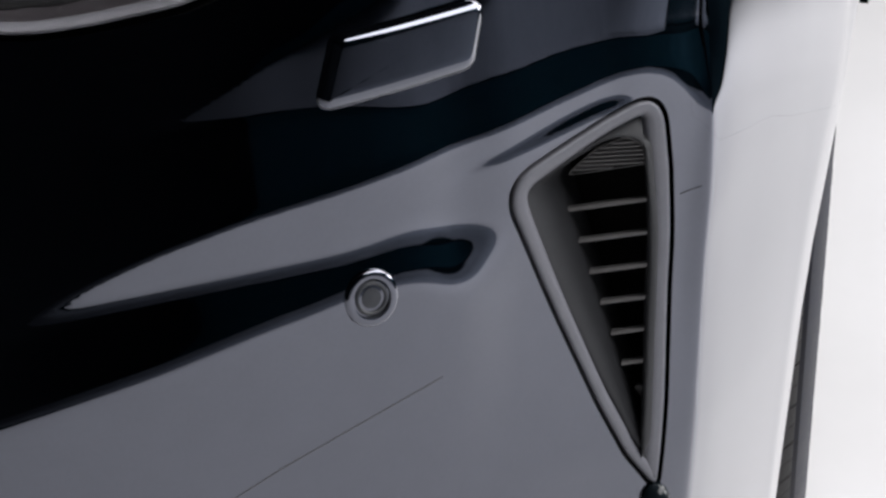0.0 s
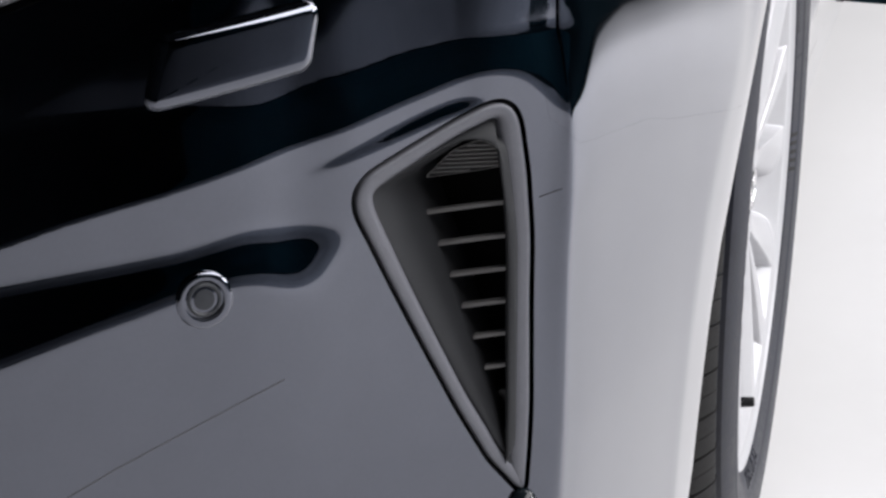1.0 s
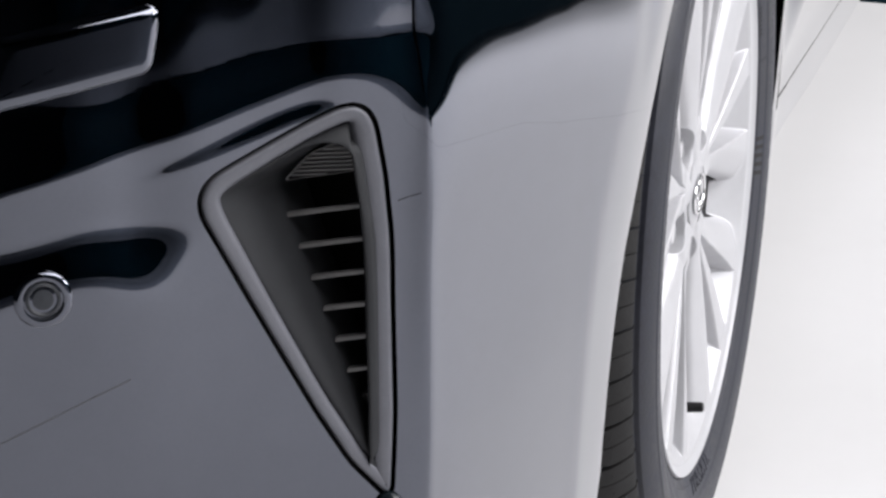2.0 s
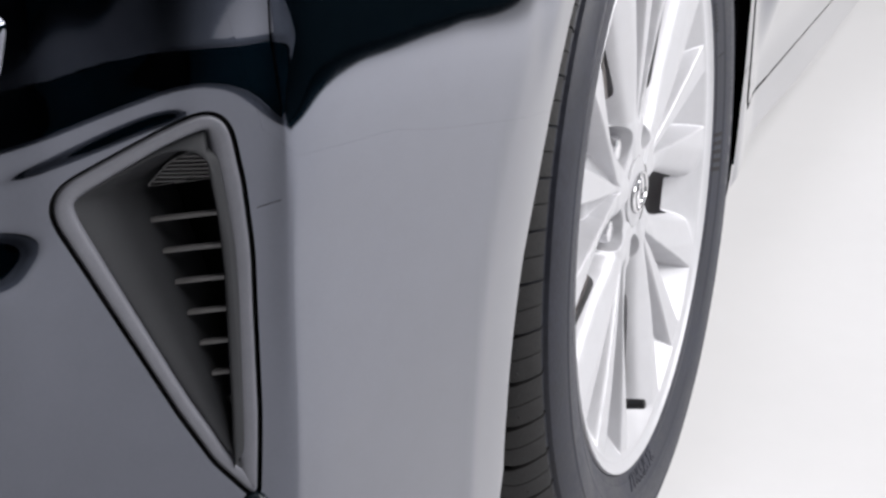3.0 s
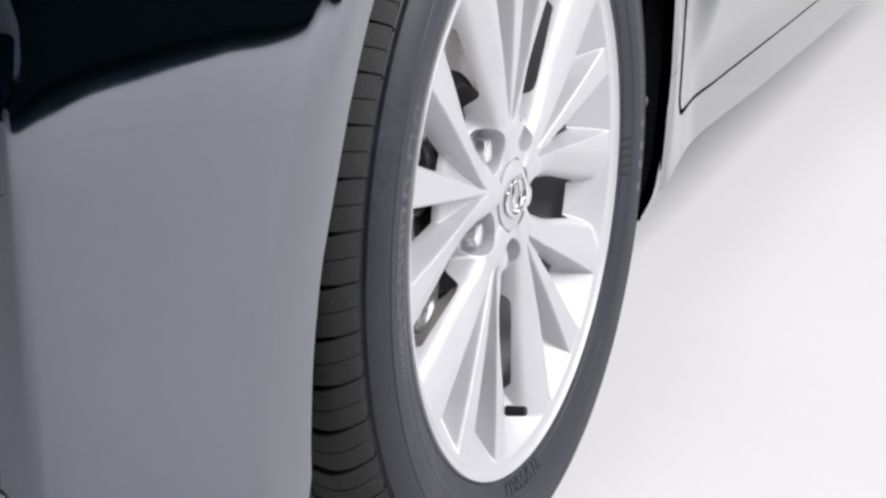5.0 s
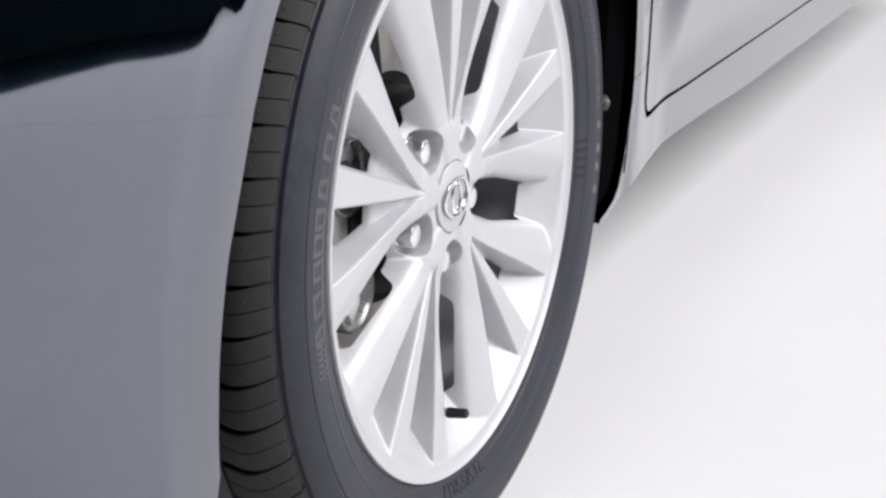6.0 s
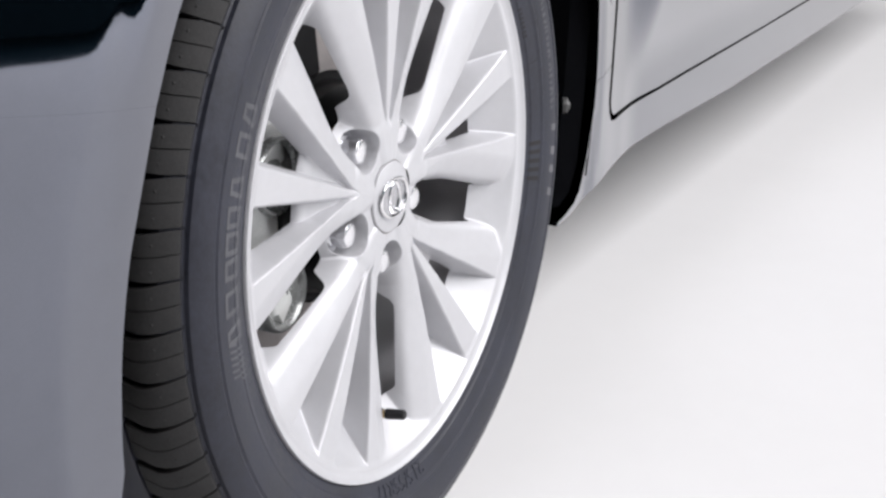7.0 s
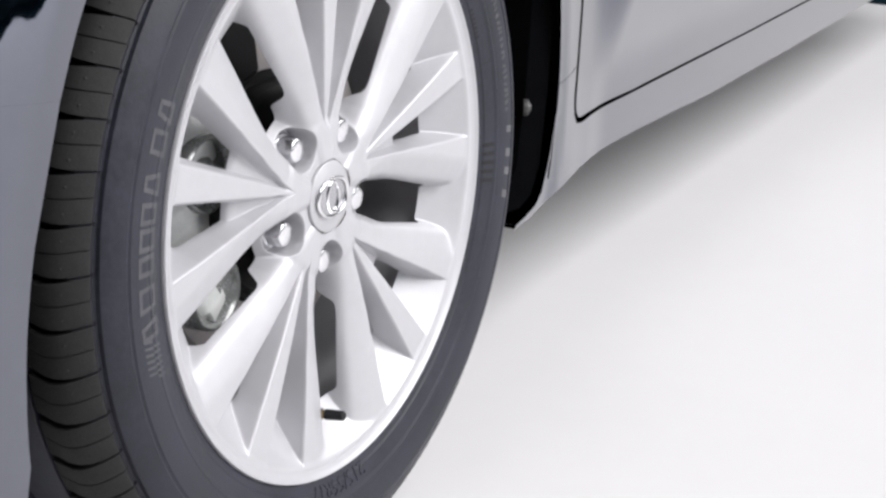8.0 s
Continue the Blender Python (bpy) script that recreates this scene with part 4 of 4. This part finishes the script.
# tyre carcass
side = [(.2310, .012), (.2345, .006), (.2368, .0030), (.2385, .0022), (.2420, .0008), (.2445, -.0002), (.2452, -.0010), (.2475, -.0018), (.2560, -.0048), (.2580, -.0054), (.2588, -.0061), (.2612, -.0068), (.2620, -.0066), (.2660, -.0078), (.2760, -.0092), (.2840, -.0092), (.2855, -.0082), (.2868, -.0082), (.2880, -.0091), (.2940, -.0074),
        (.3000, -.0044), (.3040, -.0020), (.3052, -.0010), (.3058, .0024), (.3072, .0034), (.3090, .0030), (.3150, .0075), (.3195, .0130), (.3205, .0190)]
tread = [(.3205, .047), (.3290, .049), (.3300, .052), (.3300, .085), (.3290, .088), (.3215, .090), (.3215, .098), (.3290, .100), (.3300, .103)]
half = side + tread
mid = .1075
prof = half + [(r, 2 * mid - y) for r, y in half[::-1]]
bm = lathe(prof, 240)
part("tyre", bm, RUBBER, wheel, "black tyre with raised sidewall markings", angle=28)


# shoulder tread blocks
def tread_block():
    """One pitch of the shoulder: two blocks parted by a fine sipe, with a lateral groove that tapers towards the sidewall."""
    n = 58
    pitch = 2 * math.pi / n
    prof = [(.3085, .0030), (.3105, .0022), (.3130, .0032), (.3190, .0085), (.3222, .0122), (.3250, .0155), (.3284, .0220), (.3298, .0300), (.3300, .0445), (.3290, .0462), (.3190, .0465)]
    bm = bmesh.new()
    cols = []
    cuts = [(.000, 0), (.010, 1), (.25, 2), (.47, 1), (.480, -1), (.492, -1), (.502, 1), (.74, 2), (.970, 1), (.985, 0)]
    for c, top in cuts:
        col = []
        for r, y in prof:
            bend = .10 * math.sin((y - .002) / .045 * math.pi) - .22 * max(0, (y - .03) / .016) * .3
            wide = .016 + .15 * float(smooth(.006, .036, y))
            at = c + (wide if c < .02 else -wide if c > .96 else 0) * .5
            a = (at + bend) * pitch
            rr = r
            if top == 0:
                rr = r - .0070
            elif top == -1:
                rr = r - .0016
            elif top == 2:
                rr = r + .0002
            col.append(bm.verts.new((rr * math.cos(a), y, rr * math.sin(a))))
        cols.append(col)
    for a, b in zip(cols, cols[1:]):
        for i in range(len(prof) - 1):
            bm.faces.new((a[i], a[i + 1], b[i + 1], b[i]))
    first = part("tread_block", bm, TREAD, wheel, angle=40)
    for k in range(1, n):
        ob = new("tread_block", first.data)
        ob.parent = wheel
        ob.matrix_basis = Matrix.Rotation(-k * pitch, 4, "Y")


tread_block()


def mould_pips():
    bm = bmesh.new()
    bmesh.ops.create_uvsphere(bm, u_segments=10, v_segments=6, radius=.0009)
    bmesh.ops.translate(bm, verts=bm.verts, vec=(.3246, .0150, 0))
    first = part("mould_pip", bm, TREAD, wheel)
    for k in range(58):
        for turn in (.27, .77):
            ob = first if k == 0 and turn == .27 else new("mould_pip", first.data)
            ob.parent = wheel
            ob.matrix_basis = Matrix.Rotation(-(k + turn + .07) * 2 * math.pi / 58, 4, "Y")


mould_pips()


# sidewall markings: plain raised bars where the lettering runs
def wall_y(r):
    rr, yy = zip(*side)
    return float(np.interp(r, rr, yy))


def sidewall_bar(a0, a1, r0, r1, mat, name="marking_bar", h=.0002, slant=0.0):
    bm = bmesh.new()
    n, m = 4, max(1, round((r1 - r0) / .003))
    reach = [(r0 + (r1 - r0) * j / m, slant * j / m) for j in range(m + 1)]
    top, bot = [], []
    for i in range(n + 1):
        a = radians(a0 + (a1 - a0) * i / n)
        top.append([bm.verts.new((r * math.cos(a + sl), wall_y(r) - h, r * math.sin(a + sl))) for r, sl in reach])
        bot.append([bm.verts.new((r * math.cos(a + sl), wall_y(r) + .002, r * math.sin(a + sl))) for r, sl in reach])
    for i in range(n):
        for j in range(m):
            bm.faces.new((top[i][j], top[i + 1][j], top[i + 1][j + 1], top[i][j + 1]))
        for j in (0, m):
            bm.faces.new((top[i][j], top[i + 1][j], bot[i + 1][j], bot[i][j]))
    for i in (0, n):
        for j in range(m):
            bm.faces.new((top[i][j], top[i][j + 1], bot[i][j + 1], bot[i][j]))
    part(name, bm, mat, wheel, angle=20)


def hollow_mark(a, wide, taper):
    """A hollow plain shape of four thin bars."""
    r0, r1, w = .2535, .2760, .0038
    sidewall_bar(a, a - .75, r0, r1, MARK, slant=-taper)
    sidewall_bar(a - wide + .75, a - wide, r0, r1, MARK, slant=taper)
    sidewall_bar(a - .75, a - wide + .75, r0, r0 + w, MARK)
    sidewall_bar(a - .75 - math.degrees(taper), a - wide + .75 + math.degrees(taper), r1 - w, r1, MARK)


for a, wide, taper in ((184.0, 3.4, .010), (179.0, 3.8, 0.0), (174.0, 3.4, .004), (170.2, 3.4, 0.0), (166.4, 3.2, 0.0), (162.1, 3.6, .012), (156.1, 4.0, .004), (151.4, 3.6, .012)):
    hollow_mark(a + wide / 2, wide, taper)
for k in range(6):
    sidewall_bar(192.8 - k * 1.05, 192.4 - k * 1.05, .2540, .2640, MARK, slant=-.012)
    sidewall_bar(191.2 - k * 1.05, 190.8 - k * 1.05, .2650, .2750, MARK, slant=-.012)


# a row of small pale strokes, four larger pale blocks, and dark strokes beside the rim
PALE = material("worn_pale_marking", (0.105, 0.105, 0.115), 0.6, grain=0.3, scale=120)
bar = random.Random(4)
a = 38.0
while a > 2.5:
    wide = bar.uniform(.45, .8)
    sidewall_bar(a, a - wide, .2718, .2718 + bar.uniform(.0045, .0066), MARK, "small_marking_bar", h=.0003, slant=bar.choice((-.006, 0, .006)))
    a -= wide + bar.choice((.6, .75, .95))
for a, wide in ((-.3, 1.3), (-4.9, 1.6), (-8.6, 1.5), (-13.2, 1.5)):
    sidewall_bar(a, a - wide, .2742, .2848, PALE, "pale_marking_block", h=.0003, slant=-.006)
for k in range(5):
    sidewall_bar(-3.0 - k * 1.95, -3.9 - k * 1.95, .2432, .2575, TREAD, "dark_marking_bar", h=.0003)
for k in range(7):
    sidewall_bar(29.0 - k * 1.15, 28.4 - k * 1.15, .2440, .2475, TREAD, "dark_marking_bar", h=.0003)
sidewall_bar(15.10, 14.95, .2440, .2572, TREAD, "mould_line", h=.0003)

# ---------------------------------------------------------------- brake behind the wheel
bm = lathe([(.098, .0795), (.1475, .080), (.1480, .082), (.1480, .104), (.098, .104)], 120)
part("brake_disc", bm, STEEL, wheel, "worn steel brake disc", angle=30)
bm = lathe([(.060, .060), (.080, .062), (.086, .066), (.0885, .074), (.0890, .080), (.0905, .082), (.0960, .082), (.0985, .0805)], 120)
part("disc_hat", bm, BLACK, wheel, "dark cast centre of the brake disc", angle=30)
bm = lathe([(.050, .045), (.0585, .046), (.060, .060)], 64)
part("hub_flange", bm, RUST, wheel, "rusty steel hub")
bm = lathe([(.05, .112), (.16, .112), (.163, .118)], 80)
part("dust_shield", bm, BLACK, wheel, "black brake dust shield")
bm = bmesh.new()
loops = []
for k in range(17):
    a = radians(138 + 74 * k / 16)
    e = 1 - .10 * abs(k - 8) / 8 - (.06 if k in (0, 16) else 0)
    dip = .004 if k in (4, 5, 11, 12) else 0
    loops.append([bm.verts.new((r * math.cos(a), y, r * math.sin(a))) for r, y in ((.112 - .006 * e, .118), (.108, .060), (.116, .052 + dip), (.140, .049 + dip), (.160 * e, .052 + dip), (.176 * e, .066), (.178 * e, .118))])
for a, b in zip(loops, loops[1:]):
    for i in range(7):
        j = (i + 1) % 7
        bm.faces.new((a[i], a[j], b[j], b[i]))
bm.faces.new(loops[0])
bm.faces.new(loops[-1][::-1])
part("caliper", bm, CALIPER, wheel, "pale grey cast iron brake caliper", angle=50)
for a in (159, 203):
    bm = lathe([(.0310, .030), (.0310, .004), (.0302, .0015), (.0285, .0), (.0268, .0010), (.0250, .0060), (.0150, .0090), (.0130, .0070), (.0001, .0066)], 64)
    bmesh.ops.translate(bm, verts=bm.verts, vec=(.128 * math.cos(radians(a)), .0445, .128 * math.sin(radians(a))))
    part("piston_housing", bm, PISTON, wheel, "round cast piston housing of the caliper", angle=40)


bm = bmesh.new()
loops = []
for k in range(9):
    a = radians(97.5 + 32 * k / 8)
    loops.append([bm.verts.new((r * math.cos(a), y, r * math.sin(a))) for r, y in ((.098, .108), (.098, .076), (.104, .072), (.158, .072), (.164, .076), (.164, .108))])
for a, b in zip(loops, loops[1:]):
    for i in range(6):
        bm.faces.new((a[i], a[(i + 1) % 6], b[(i + 1) % 6], b[i]))
bm.faces.new(loops[0])
bm.faces.new(loops[-1][::-1])
part("caliper_bracket", bm, BLACK, wheel, "black bracket of the brake caliper", angle=30)


# raised size figures on the sidewall
def sidewall_text(body, angle, radius, height, mat):
    """Raised figures bent round the sidewall, their tops outwards."""
    font = bpy.data.curves.new("size_marking", "FONT")
    font.body, font.size, font.align_x = body, height, "CENTER"
    tmp = new("size_marking", font)
    me = bpy.data.meshes.new_from_object(tmp)
    bpy.data.objects.remove(tmp)
    bm = bmesh.new()
    bm.from_mesh(me)
    bmesh.ops.triangulate(bm, faces=bm.faces)
    bmesh.ops.subdivide_edges(bm, edges=[e for e in bm.edges if e.calc_length() > .004], cuts=2)
    ex = bmesh.ops.extrude_face_region(bm, geom=bm.faces[:])
    top = {v for v in ex["geom"] if isinstance(v, bmesh.types.BMVert)}
    for v in bm.verts:
        r = radius + v.co.y
        a = radians(angle) - v.co.x / radius
        v.co = (r * math.cos(a), wall_y(r) + (-.0007 if v in top else .001), r * math.sin(a))
    part("size_marking", bm, mat, wheel, "raised tyre size figures", angle=20)


sidewall_text("215/55R17", 264, .2415, .018, RUBBER)
